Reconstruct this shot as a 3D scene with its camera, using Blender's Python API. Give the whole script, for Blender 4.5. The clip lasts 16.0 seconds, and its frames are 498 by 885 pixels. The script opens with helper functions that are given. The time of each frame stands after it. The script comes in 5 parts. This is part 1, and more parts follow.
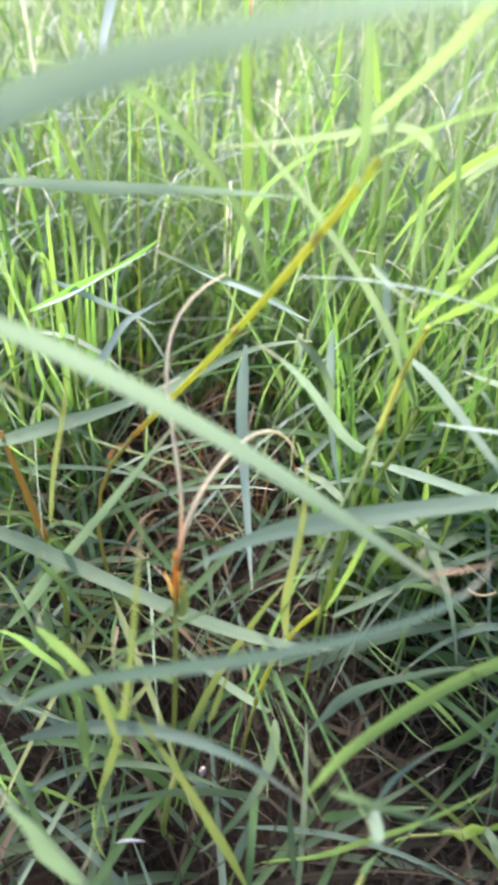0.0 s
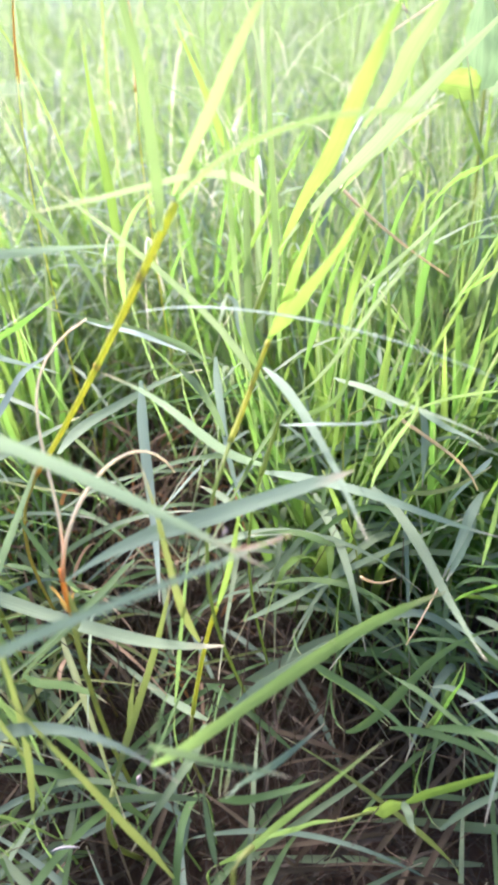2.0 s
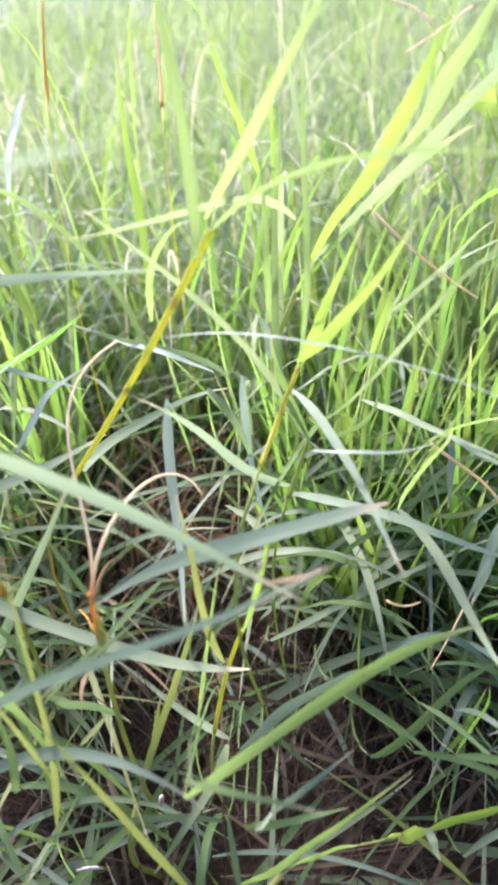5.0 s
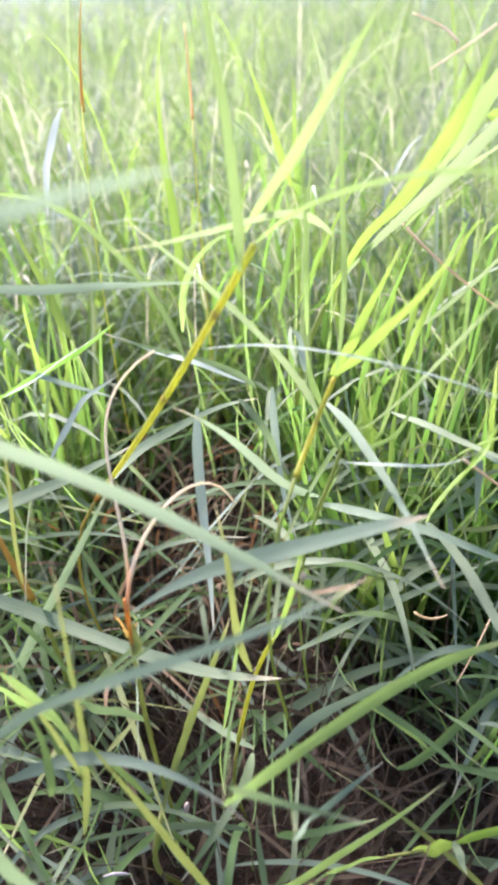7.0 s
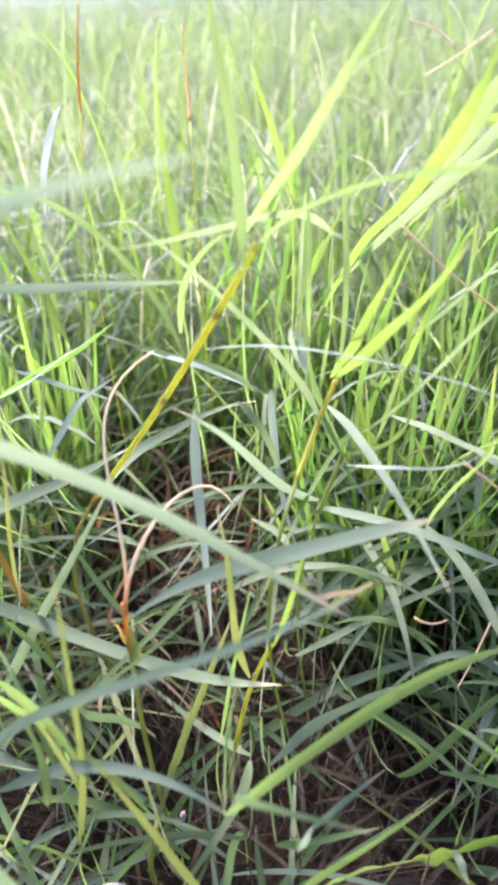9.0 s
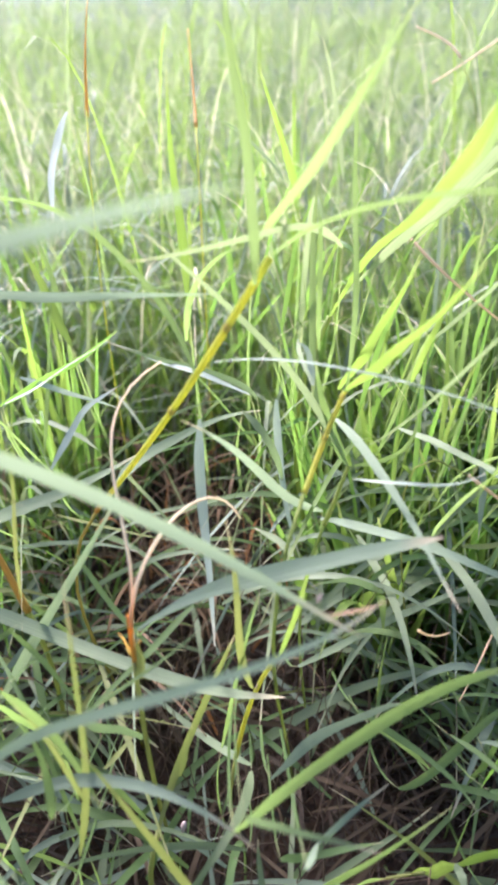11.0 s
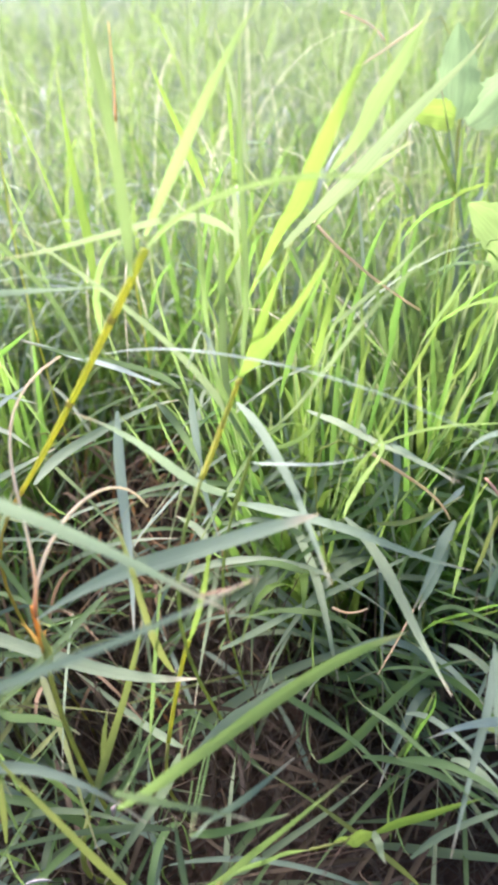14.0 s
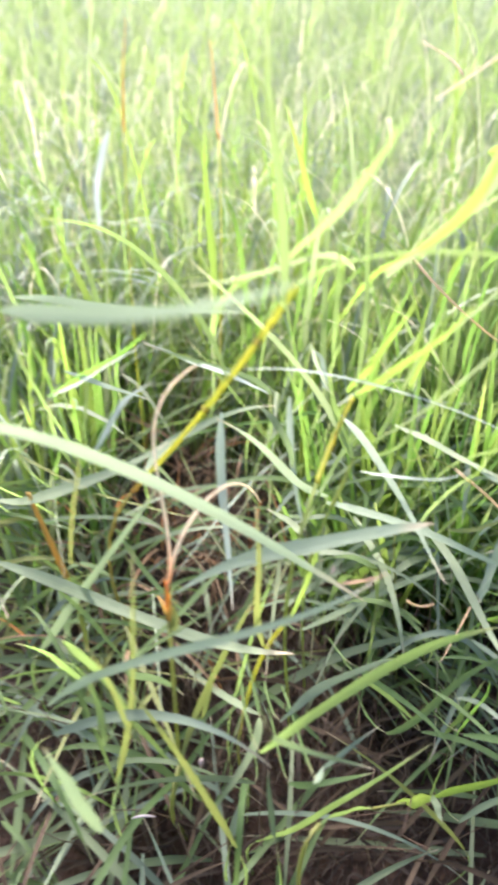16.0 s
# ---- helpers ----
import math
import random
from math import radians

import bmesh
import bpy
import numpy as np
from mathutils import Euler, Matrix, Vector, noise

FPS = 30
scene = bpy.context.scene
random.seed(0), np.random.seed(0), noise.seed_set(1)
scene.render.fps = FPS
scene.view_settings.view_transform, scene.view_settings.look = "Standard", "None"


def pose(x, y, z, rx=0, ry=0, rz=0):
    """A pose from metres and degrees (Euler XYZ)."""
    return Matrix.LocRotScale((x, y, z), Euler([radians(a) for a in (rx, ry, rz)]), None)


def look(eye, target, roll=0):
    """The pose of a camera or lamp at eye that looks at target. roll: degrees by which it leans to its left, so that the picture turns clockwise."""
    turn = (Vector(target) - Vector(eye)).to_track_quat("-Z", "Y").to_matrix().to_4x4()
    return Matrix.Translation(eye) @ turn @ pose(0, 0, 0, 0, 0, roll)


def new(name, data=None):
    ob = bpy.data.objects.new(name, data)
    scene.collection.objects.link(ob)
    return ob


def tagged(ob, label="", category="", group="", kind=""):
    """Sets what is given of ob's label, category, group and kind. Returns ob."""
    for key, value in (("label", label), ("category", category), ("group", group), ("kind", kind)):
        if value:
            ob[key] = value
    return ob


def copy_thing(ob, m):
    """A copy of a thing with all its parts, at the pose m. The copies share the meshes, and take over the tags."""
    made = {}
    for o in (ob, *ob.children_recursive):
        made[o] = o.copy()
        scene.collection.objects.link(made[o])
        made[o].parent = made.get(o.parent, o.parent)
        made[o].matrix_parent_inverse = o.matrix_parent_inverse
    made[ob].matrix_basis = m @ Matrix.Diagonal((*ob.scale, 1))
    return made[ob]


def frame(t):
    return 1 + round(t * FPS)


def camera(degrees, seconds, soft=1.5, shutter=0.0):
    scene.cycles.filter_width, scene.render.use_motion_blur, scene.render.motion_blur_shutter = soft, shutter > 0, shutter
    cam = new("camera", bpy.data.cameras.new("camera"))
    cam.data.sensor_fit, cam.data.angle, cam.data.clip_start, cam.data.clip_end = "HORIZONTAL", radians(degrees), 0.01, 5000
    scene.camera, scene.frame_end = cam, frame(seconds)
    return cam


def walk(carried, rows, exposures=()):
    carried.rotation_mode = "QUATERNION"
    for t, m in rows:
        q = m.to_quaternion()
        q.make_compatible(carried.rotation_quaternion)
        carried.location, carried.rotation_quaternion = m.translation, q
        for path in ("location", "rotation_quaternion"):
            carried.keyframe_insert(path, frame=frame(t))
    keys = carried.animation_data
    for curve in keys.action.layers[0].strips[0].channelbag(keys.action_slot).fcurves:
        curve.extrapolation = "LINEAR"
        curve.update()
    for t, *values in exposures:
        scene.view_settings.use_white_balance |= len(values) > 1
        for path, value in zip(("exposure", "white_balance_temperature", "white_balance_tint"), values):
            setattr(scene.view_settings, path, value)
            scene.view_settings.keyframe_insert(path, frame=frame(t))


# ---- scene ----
cam = camera(39.5, 16.0, soft=3.8, shutter=0.6)
PATH = [
    (0, 0.00620, 0.00540, 0.26823, 50.949, -3.701, -0.801),
    (0.5, 0.02139, -0.00314, 0.27314, 50.529, -2.506, -1.046),
    (1, 0.03594, -0.00905, 0.27539, 51.852, 0.697, -1.357),
    (1.5, 0.04714, -0.01454, 0.26886, 53.772, 3.135, -2.639),
    (2, 0.04703, -0.01618, 0.27314, 54.784, 3.342, -3.347),
    (2.5, 0.04699, -0.01640, 0.27352, 55.047, 3.461, -3.490),
    (3, 0.04766, -0.01429, 0.27136, 54.810, 3.276, -3.531),
    (3.5, 0.04699, -0.01213, 0.27195, 55.168, 3.404, -3.312),
    (6, 0.03836, -0.01260, 0.28090, 54.848, 2.957, -1.815),
    (6.5, 0.03669, -0.01299, 0.28042, 55.100, 2.888, -1.660),
    (7, 0.03447, -0.01341, 0.28042, 55.711, 2.734, -1.306),
    (7.5, 0.03277, -0.01150, 0.27770, 55.673, 2.578, -1.303),
    (8, 0.03239, -0.01125, 0.27754, 55.919, 2.331, -1.489),
    (8.5, 0.03193, -0.01193, 0.27773, 56.149, 2.266, -1.763),
    (11, 0.02802, -0.00929, 0.28122, 56.060, 1.155, -1.871),
    (11.5, 0.02414, -0.01033, 0.28075, 56.205, 1.001, -1.721),
    (12, 0.02082, -0.01042, 0.28078, 56.292, 0.668, -1.526),
    (12.5, 0.01416, -0.00851, 0.28043, 56.146, 0.228, -1.268),
    (13, 0.02378, -0.01030, 0.28211, 56.661, 0.238, -2.581),
    (13.5, 0.03722, -0.01386, 0.28030, 56.312, 1.272, -3.202),
    (14, 0.05263, -0.01429, 0.28137, 55.268, 2.859, -4.066),
    (14.5, 0.06181, -0.01405, 0.28009, 54.805, 3.964, -5.052),
    (15, 0.06942, -0.01571, 0.27660, 53.881, 4.423, -5.697),
    (15.5, 0.05040, -0.01944, 0.27937, 53.875, 2.292, -3.385),
    (16, 0.01716, -0.03204, 0.30406, 54.048, -0.721, -1.750),
]
walk(cam, [(t, pose(x, y, z, rx, ry, rz)) for t, x, y, z, rx, ry, rz in PATH], [(0.0, 1.58, 5300, 12), (1.5, 1.86, 5330, 16), (3.5, 1.77, 5460, 20), (8.0, 1.69, 5460, 22), (12.5, 1.65, 5450, 20), (14.5, 1.68, 5510, 19), (16.0, 1.98, 5710, 19)])
# a phone's small aperture held close to its subject
cam.data.dof.use_dof, cam.data.dof.focus_distance, cam.data.dof.aperture_fstop = True, 0.242, 19.0

# ---- world and sun ----
SUN_TURN, SUN_HEIGHT = -26.0, 37.0          # degrees left of straight ahead, degrees above the horizon
world = bpy.data.worlds.new("sky")
scene.world = world
world.use_nodes = True
sky = world.node_tree.nodes.new("ShaderNodeTexSky")
sky.sky_type, sky.sun_disc = "NISHITA", False
sky.sun_elevation, sky.sun_rotation = radians(SUN_HEIGHT), radians(SUN_TURN)
sky.air_density, sky.dust_density, sky.ozone_density = 0.6, 4.0, 0.4      # bright and hazy
world.node_tree.links.new(sky.outputs[0], world.node_tree.nodes["Background"].inputs[0])
world.node_tree.nodes["Background"].inputs[1].default_value = 0.15
sun = new("sun", bpy.data.lights.new("sun", "SUN"))
sun.data.energy, sun.data.angle, sun.data.color = 3.4, radians(14.0), (1.0, 0.93, 0.8)
sun_way = Vector((math.sin(radians(SUN_TURN)) * math.cos(radians(SUN_HEIGHT)), math.cos(radians(SUN_TURN)) * math.cos(radians(SUN_HEIGHT)), math.sin(radians(SUN_HEIGHT))))
sun.matrix_world = look(sun_way * 5, (0, 0, 0))

# ---- materials ----
def nodes(name):
    mat = bpy.data.materials.new(name)
    mat.use_nodes = True
    tree = mat.node_tree
    tree.nodes.clear()
    def add(kind, **inputs):
        node = tree.nodes.new("ShaderNode" + kind)
        for key, value in inputs.items():
            slot = node.inputs[key.replace("_", " ")]
            if isinstance(value, bpy.types.NodeSocket):
                tree.links.new(value, slot)
            else:
                slot.default_value = value
        return node
    return mat, tree, add


def mixed(tree, add, fac, a, b, blend="MIX"):
    node = tree.nodes.new("ShaderNodeMix")
    node.data_type, node.blend_type = "RGBA", blend
    for slot, value in zip((node.inputs[0], node.inputs[6], node.inputs[7]), (fac, a, b)):
        if isinstance(value, bpy.types.NodeSocket):
            tree.links.new(value, slot)
        else:
            slot.default_value = value if not isinstance(value, tuple) else (*value, 1)
    return node.outputs[2]


def leaf_material(name, face, other, through_a, through_b, share, rough, tip, dry_from=0.86, gloss=0.3, island=False, foot=None, reach=0.3):
    """A leaf: green face with fine veins along it, light shining through, a tip that dries out."""
    mat, tree, add = nodes(name)
    uv = add("TexCoord").outputs["UV"]
    across = add("Mapping", Vector=uv, Scale=(16.0, 1.0, 1.0)).outputs[0]
    vein = add("TexNoise", Vector=across, Scale=1.0, Detail=2.0).outputs[0]
    place = add("TexCoord").outputs["Object"]
    patch = add("TexNoise", Vector=place, Scale=60.0, Detail=4.0).outputs[0]
    rnd = add("NewGeometry").outputs["Random Per Island"] if island else add("ObjectInfo").outputs["Random"]
    blend = add("Math", Value=rnd)
    blend.operation = "ADD"
    tree.links.new(patch, blend.inputs[1])
    half = add("MapRange", Value=blend.outputs[0], From_Min=0.25, From_Max=1.25).outputs[0]
    colour = mixed(tree, add, half, face, other)
    glow = mixed(tree, add, half, through_a, through_b)
    streak = add("MapRange", Value=vein, From_Min=0.3, From_Max=0.7, To_Min=0.84, To_Max=1.12).outputs[0]
    rib = add("CombineColor", Red=streak, Green=streak, Blue=streak).outputs[0]
    colour = mixed(tree, add, 1.0, colour, rib, "MULTIPLY")
    glow = mixed(tree, add, 1.0, glow, rib, "MULTIPLY")
    along = add("SeparateXYZ", Vector=uv).outputs["Y"]
    dry = add("MapRange", Value=along, From_Min=dry_from, From_Max=min(dry_from + 0.14, 1.0), To_Max=tip).outputs[0]
    colour = mixed(tree, add, dry, colour, (0.7, 0.55, 0.38))
    glow = mixed(tree, add, dry, glow, (0.6, 0.45, 0.28))
    if foot:                    # the colour of its lower end
        low = add("MapRange", Value=along, From_Max=reach, To_Min=1.0, To_Max=0.0).outputs[0]
        colour, glow = mixed(tree, add, low, colour, foot), mixed(tree, add, low, glow, foot)
    bump = add("Bump", Height=vein, Strength=0.5, Distance=0.00012).outputs[0]
    front = add("BsdfPrincipled", Base_Color=colour, Roughness=rough, Normal=bump)
    front.inputs["Specular IOR Level"].default_value = gloss * 0.55
    back = add("BsdfTranslucent", Color=glow, Normal=bump)
    both = add("MixShader", Fac=share)
    tree.links.new(front.outputs[0], both.inputs[1])
    tree.links.new(back.outputs[0], both.inputs[2])
    out = add("OutputMaterial")
    tree.links.new(both.outputs[0], out.inputs[0])
    return mat


def solid_material(name, a, b, scale, rough, relief, island=False):
    """A plain dull surface of two tones in patches and fine grain."""
    mat, tree, add = nodes(name)
    place = add("TexCoord").outputs["Object"]
    patch = add("TexNoise", Vector=place, Scale=scale, Detail=6.0, Roughness=0.65).outputs[0]
    grain = add("TexNoise", Vector=place, Scale=scale * 9, Detail=3.0).outputs[0]
    rnd = add("NewGeometry").outputs["Random Per Island"] if island else add("ObjectInfo").outputs["Random"]
    mix = add("Math", Value=rnd)
    mix.operation = "ADD"
    tree.links.new(patch, mix.inputs[1])
    tone = add("MapRange", Value=mix.outputs[0], From_Min=0.3, From_Max=1.2).outputs[0]
    fine = add("MapRange", Value=grain, From_Min=0.3, From_Max=0.7, To_Min=0.65, To_Max=1.2).outputs[0]
    colour = mixed(tree, add, 1.0, mixed(tree, add, tone, a, b), add("CombineColor", Red=fine, Green=fine, Blue=fine).outputs[0], "MULTIPLY")
    bump = add("Bump", Height=grain, Strength=0.6, Distance=relief).outputs[0]
    front = add("BsdfPrincipled", Base_Color=colour, Roughness=rough, Normal=bump)
    out = add("OutputMaterial")
    tree.links.new(front.outputs[0], out.inputs[0])
    return mat


LEAF = {
    "green": ((0.102, 0.165, 0.065), (0.144, 0.205, 0.083), (0.245, 0.38, 0.082), (0.32, 0.45, 0.11), 0.47, 0.55, 0.5),
    "bright": ((0.135, 0.21, 0.05), (0.17, 0.24, 0.06), (0.262, 0.4, 0.05), (0.32, 0.44, 0.07), 0.5, 0.52, 0.3),
    "pale": ((0.237, 0.29, 0.167), (0.295, 0.33, 0.195), (0.315, 0.395, 0.155), (0.37, 0.435, 0.18), 0.44, 0.55, 0.5, 0.86, 0.2),
    "grey": ((0.16, 0.205, 0.108), (0.207, 0.24, 0.132), (0.21, 0.31, 0.11), (0.257, 0.34, 0.13), 0.33, 0.6, 0.9, 0.86, 0.2),
    "silver": ((0.43, 0.49, 0.385), (0.49, 0.54, 0.44), (0.42, 0.5, 0.32), (0.47, 0.54, 0.37), 0.42, 0.6, 0.7, 0.86, 0.2),
    "sage": ((0.235, 0.29, 0.17), (0.28, 0.32, 0.192), (0.27, 0.38, 0.17), (0.32, 0.41, 0.19), 0.33, 0.6, 0.8, 0.88, 0.2),
    "mist": ((0.295, 0.36, 0.235), (0.34, 0.395, 0.27), (0.33, 0.42, 0.215), (0.37, 0.45, 0.245), 0.38, 0.6, 0.9, 0.85, 0.2),
    "blue": ((0.165, 0.215, 0.145), (0.205, 0.245, 0.172), (0.18, 0.26, 0.15), (0.225, 0.285, 0.175), 0.28, 0.6, 0.8, 0.86, 0.2),
    "fresh": ((0.085, 0.175, 0.042), (0.125, 0.215, 0.05), (0.225, 0.43, 0.055), (0.3, 0.49, 0.075), 0.5, 0.5, 0.3, 0.9, 0.5),
    "lime": ((0.19, 0.255, 0.085), (0.235, 0.285, 0.105), (0.295, 0.43, 0.1), (0.345, 0.465, 0.13), 0.48, 0.52, 0.3),
    "dusty": ((0.3, 0.365, 0.25), (0.345, 0.4, 0.285), (0.34, 0.425, 0.24), (0.38, 0.455, 0.27), 0.38, 0.6, 0.1, 0.9, 0.2),
    "olive": ((0.19, 0.22, 0.07), (0.24, 0.245, 0.082), (0.28, 0.34, 0.07), (0.335, 0.36, 0.085), 0.35, 0.55, 0.8),
    "weed": ((0.21, 0.3, 0.15), (0.25, 0.33, 0.18), (0.29, 0.41, 0.17), (0.34, 0.45, 0.19), 0.46, 0.6, 0.1),
}
MAT = {key: leaf_material("leaf_" + key, *value) for key, value in LEAF.items()}
FIELD = {key: leaf_material("field_leaf_" + key, *LEAF[key][:5], 0.55, LEAF[key][6], 0.86, 0.45, island=True) for key in ("green", "bright", "grey", "blue", "pale", "sage", "fresh", "olive")}
MAT["stem"] = leaf_material("stem_yellow_green", (0.42, 0.5, 0.09), (0.52, 0.5, 0.1), (0.74, 0.76, 0.1), (0.8, 0.68, 0.12), 0.5, 0.45, 0.0)
MAT["culm"] = leaf_material("stem_green", (0.2, 0.28, 0.07), (0.28, 0.28, 0.1), (0.45, 0.55, 0.14), (0.5, 0.52, 0.17), 0.45, 0.45, 0.0)
MAT["straw"] = leaf_material("straw", (0.94, 0.72, 0.5), (0.95, 0.78, 0.57), (0.96, 0.8, 0.56), (0.96, 0.85, 0.62), 0.45, 0.45, 0.0)
MAT["brown"] = leaf_material("dry_brown", (0.62, 0.44, 0.28), (0.74, 0.57, 0.38), (0.85, 0.64, 0.4), (0.9, 0.74, 0.5), 0.45, 0.6, 0.0)
MAT["orange"] = leaf_material("dry_orange", (0.6, 0.24, 0.05), (0.5, 0.34, 0.08), (0.95, 0.48, 0.12), (0.92, 0.6, 0.16), 0.55, 0.5, 0.0)
MAT["withered"] = leaf_material("withering_stalk", (0.3, 0.3, 0.08), (0.52, 0.34, 0.09), (0.42, 0.42, 0.08), (0.62, 0.42, 0.1), 0.4, 0.5, 0.0)
MAT["pinkish"] = leaf_material("pinkish_stalk", (0.5, 0.27, 0.19), (0.58, 0.36, 0.26), (0.5, 0.25, 0.15), (0.55, 0.33, 0.2), 0.2, 0.6, 0.0)
# brown of dead leaves, set darker to hold the shade low down
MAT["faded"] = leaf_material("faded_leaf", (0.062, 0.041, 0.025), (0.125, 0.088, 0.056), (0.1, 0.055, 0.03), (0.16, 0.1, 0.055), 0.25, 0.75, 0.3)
# litter colour taken nearly black: shade under the grass is in it
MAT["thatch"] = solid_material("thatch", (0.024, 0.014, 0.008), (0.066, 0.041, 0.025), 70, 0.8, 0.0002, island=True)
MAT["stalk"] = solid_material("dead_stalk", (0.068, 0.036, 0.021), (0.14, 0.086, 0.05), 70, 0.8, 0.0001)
MAT["strand"] = leaf_material("straw_from_orange_foot", (0.94, 0.72, 0.5), (0.95, 0.78, 0.57), (0.96, 0.8, 0.56), (0.96, 0.85, 0.62), 0.45, 0.45, 0.0, foot=(0.88, 0.46, 0.16), reach=0.2)
MAT["leaning"] = leaf_material("olive_gold_stem", (0.47, 0.53, 0.09), (0.57, 0.53, 0.1), (0.76, 0.78, 0.1), (0.8, 0.7, 0.11), 0.52, 0.45, 0.0, foot=(0.5, 0.3, 0.08), reach=0.14)
MAT["withering"] = leaf_material("orange_to_olive_base", (0.62, 0.27, 0.05), (0.55, 0.3, 0.07), (0.9, 0.45, 0.1), (0.85, 0.5, 0.12), 0.5, 0.5, 0.0, foot=(0.34, 0.27, 0.07), reach=0.7)
MAT["tan"] = leaf_material("tan_dead_leaf", (0.2, 0.12, 0.068), (0.36, 0.235, 0.145), (0.24, 0.13, 0.07), (0.36, 0.22, 0.13), 0.3, 0.75, 0.0)
MAT["rust"] = leaf_material("rusty_dead_leaf", (0.3, 0.12, 0.05), (0.42, 0.2, 0.08), (0.5, 0.18, 0.06), (0.6, 0.28, 0.1), 0.35, 0.7, 0.0)
MAT["joint"] = leaf_material("stem_joint", (0.62, 0.56, 0.13), (0.62, 0.52, 0.13), (0.85, 0.75, 0.15), (0.85, 0.68, 0.15), 0.5, 0.5, 0.0)
MAT["white"] = solid_material("pale_husk", (0.7, 0.64, 0.6), (0.6, 0.5, 0.47), 150, 0.6, 0.0001)
MAT["pink"] = solid_material("pink_husk", (0.5, 0.3, 0.27), (0.55, 0.4, 0.36), 150, 0.6, 0.0001)

# ---- builders ----
GROUND = -0.02


def bezier(a, b, c, d, n):
    u = np.linspace(0, 1, n)[:, None]
    return (1 - u) ** 3 * np.array(a) + 3 * u * (1 - u) ** 2 * np.array(b) + 3 * u * u * (1 - u) * np.array(c) + u**3 * np.array(d)


def strip(line, width, facing=None, to_light=0.0, fold=0.13, twist=0.0, blunt=False, taper=1.6):
    """Vertices, faces and uv of a leaf along a line: five across, folded at the midrib, tapering to its tip."""
    n = len(line)
    ahead = np.gradient(line, axis=0)
    ahead /= np.linalg.norm(ahead, axis=1)[:, None] + 1e-12
    if facing is None:          # a lying leaf turns its face to the sky, a standing one to the open side
        whole = line[-1] - line[0]
        stand = abs(whole[2]) / (np.linalg.norm(whole) + 1e-9)
        open_side = max(stand, to_light)
        lying = open_side < 0.62 and line[:, 2].mean() > 0.175       # above the shade leaves spread to the sun
        facing = THROUGH if to_light == 1.0 else (-0.1, 0.1, 1.0) if lying else (0.0, -0.25 - 0.75 * open_side, 1.0 - 0.75 * open_side)
    side = np.cross(ahead, facing)
    side /= np.linalg.norm(side, axis=1)[:, None] + 1e-9
    up = np.cross(side, ahead)
    u = np.linspace(0, 1, n)
    turn = (np.radians(twist) * (u - 0.3))[:, None]
    side, up = side * np.cos(turn) + up * np.sin(turn), up * np.cos(turn) - side * np.sin(turn)
    half = 0.5 * width * np.minimum((0.34 + 4.4 * u) if width < 0.0045 else (0.1 + 2.6 * u), 1.0) * (1 - np.clip((u - 0.3) / 0.7, 0, 1) ** (4.0 if blunt else taper) * 0.93)
    phase = float(line[0][0] * 991 + line[0][1] * 573)
    half = half * (1 + 0.07 * np.sin(u * 8 + phase) + 0.04 * np.sin(u * 19 + 2 * phase))
    line = line + up * (half * 0.25 * np.sin(u * 11 + phase))[:, None] + side * (half * 0.18 * np.sin(u * 7 + 3 * phase))[:, None]
    spread = np.array([-1, -0.5, 0, 0.5, 1])
    lift = fold * np.abs(spread)
    verts = (line[:, None] + half[:, None, None] * (spread[None, :, None] * side[:, None] + lift[None, :, None] * up[:, None])).reshape(-1, 3)
    faces = [(5 * i + k, 5 * i + k + 1, 5 * i + k + 6, 5 * i + k + 5) for i in range(n - 1) for k in range(4)]
    uv = np.stack([np.tile((spread + 1) / 2, n), np.repeat(u, 5)], 1)
    return verts, faces, uv


def tube(line, thick, thin, sides=6):
    n = len(line)
    ahead = np.gradient(line, axis=0)
    ahead /= np.linalg.norm(ahead, axis=1)[:, None] + 1e-12
    side = np.cross(ahead, (0.31, 0.94, 0.12))
    side /= np.linalg.norm(side, axis=1)[:, None] + 1e-9
    up = np.cross(side, ahead)
    r = np.linspace(thick, thin, n)[:, None, None] / 2
    a = np.linspace(0, 2 * np.pi, sides, endpoint=False)[None, :, None]
    verts = (line[:, None] + r * (np.cos(a) * side[:, None] + np.sin(a) * up[:, None])).reshape(-1, 3)
    faces = [(sides * i + k, sides * i + (k + 1) % sides, sides * (i + 1) + (k + 1) % sides, sides * (i + 1) + k) for i in range(n - 1) for k in range(sides)]
    faces += [tuple(range(sides))[::-1], tuple(range(sides * (n - 1), sides * n))]
    uv = np.stack([np.tile(np.linspace(0, 1, sides), n), np.repeat(np.linspace(0, 1, n), sides)], 1)
    return verts, faces, uv


def mesh_of(name, shape, material):
    verts, faces, uv = shape
    mesh = bpy.data.meshes.new(name)
    mesh.from_pydata(np.asarray(verts).tolist(), [], faces)
    layer = mesh.uv_layers.new(name="UVMap")
    loops = np.zeros(len(mesh.loops), dtype=np.int32)
    mesh.loops.foreach_get("vertex_index", loops)
    layer.data.foreach_set("uv", np.asarray(uv)[loops].astype(np.float32).ravel())
    mesh.polygons.foreach_set("use_smooth", np.ones(len(mesh.polygons), dtype=bool))
    mesh.materials.append(material)
    return mesh


def part(name, shape, material, parent, label=""):
    ob = new(name, mesh_of(name, shape, material))
    ob.parent = parent
    return tagged(ob, label)


def thing(name, x, y, label, category, group=""):
    ob = new(name)
    ob.location = (x, y, GROUND)
    ob.empty_display_size = 0.01
    return tagged(ob, label, category, group)


def shifted(shape, at):
    verts, faces, uv = shape
    return np.asarray(verts) - np.array(at), faces, uv


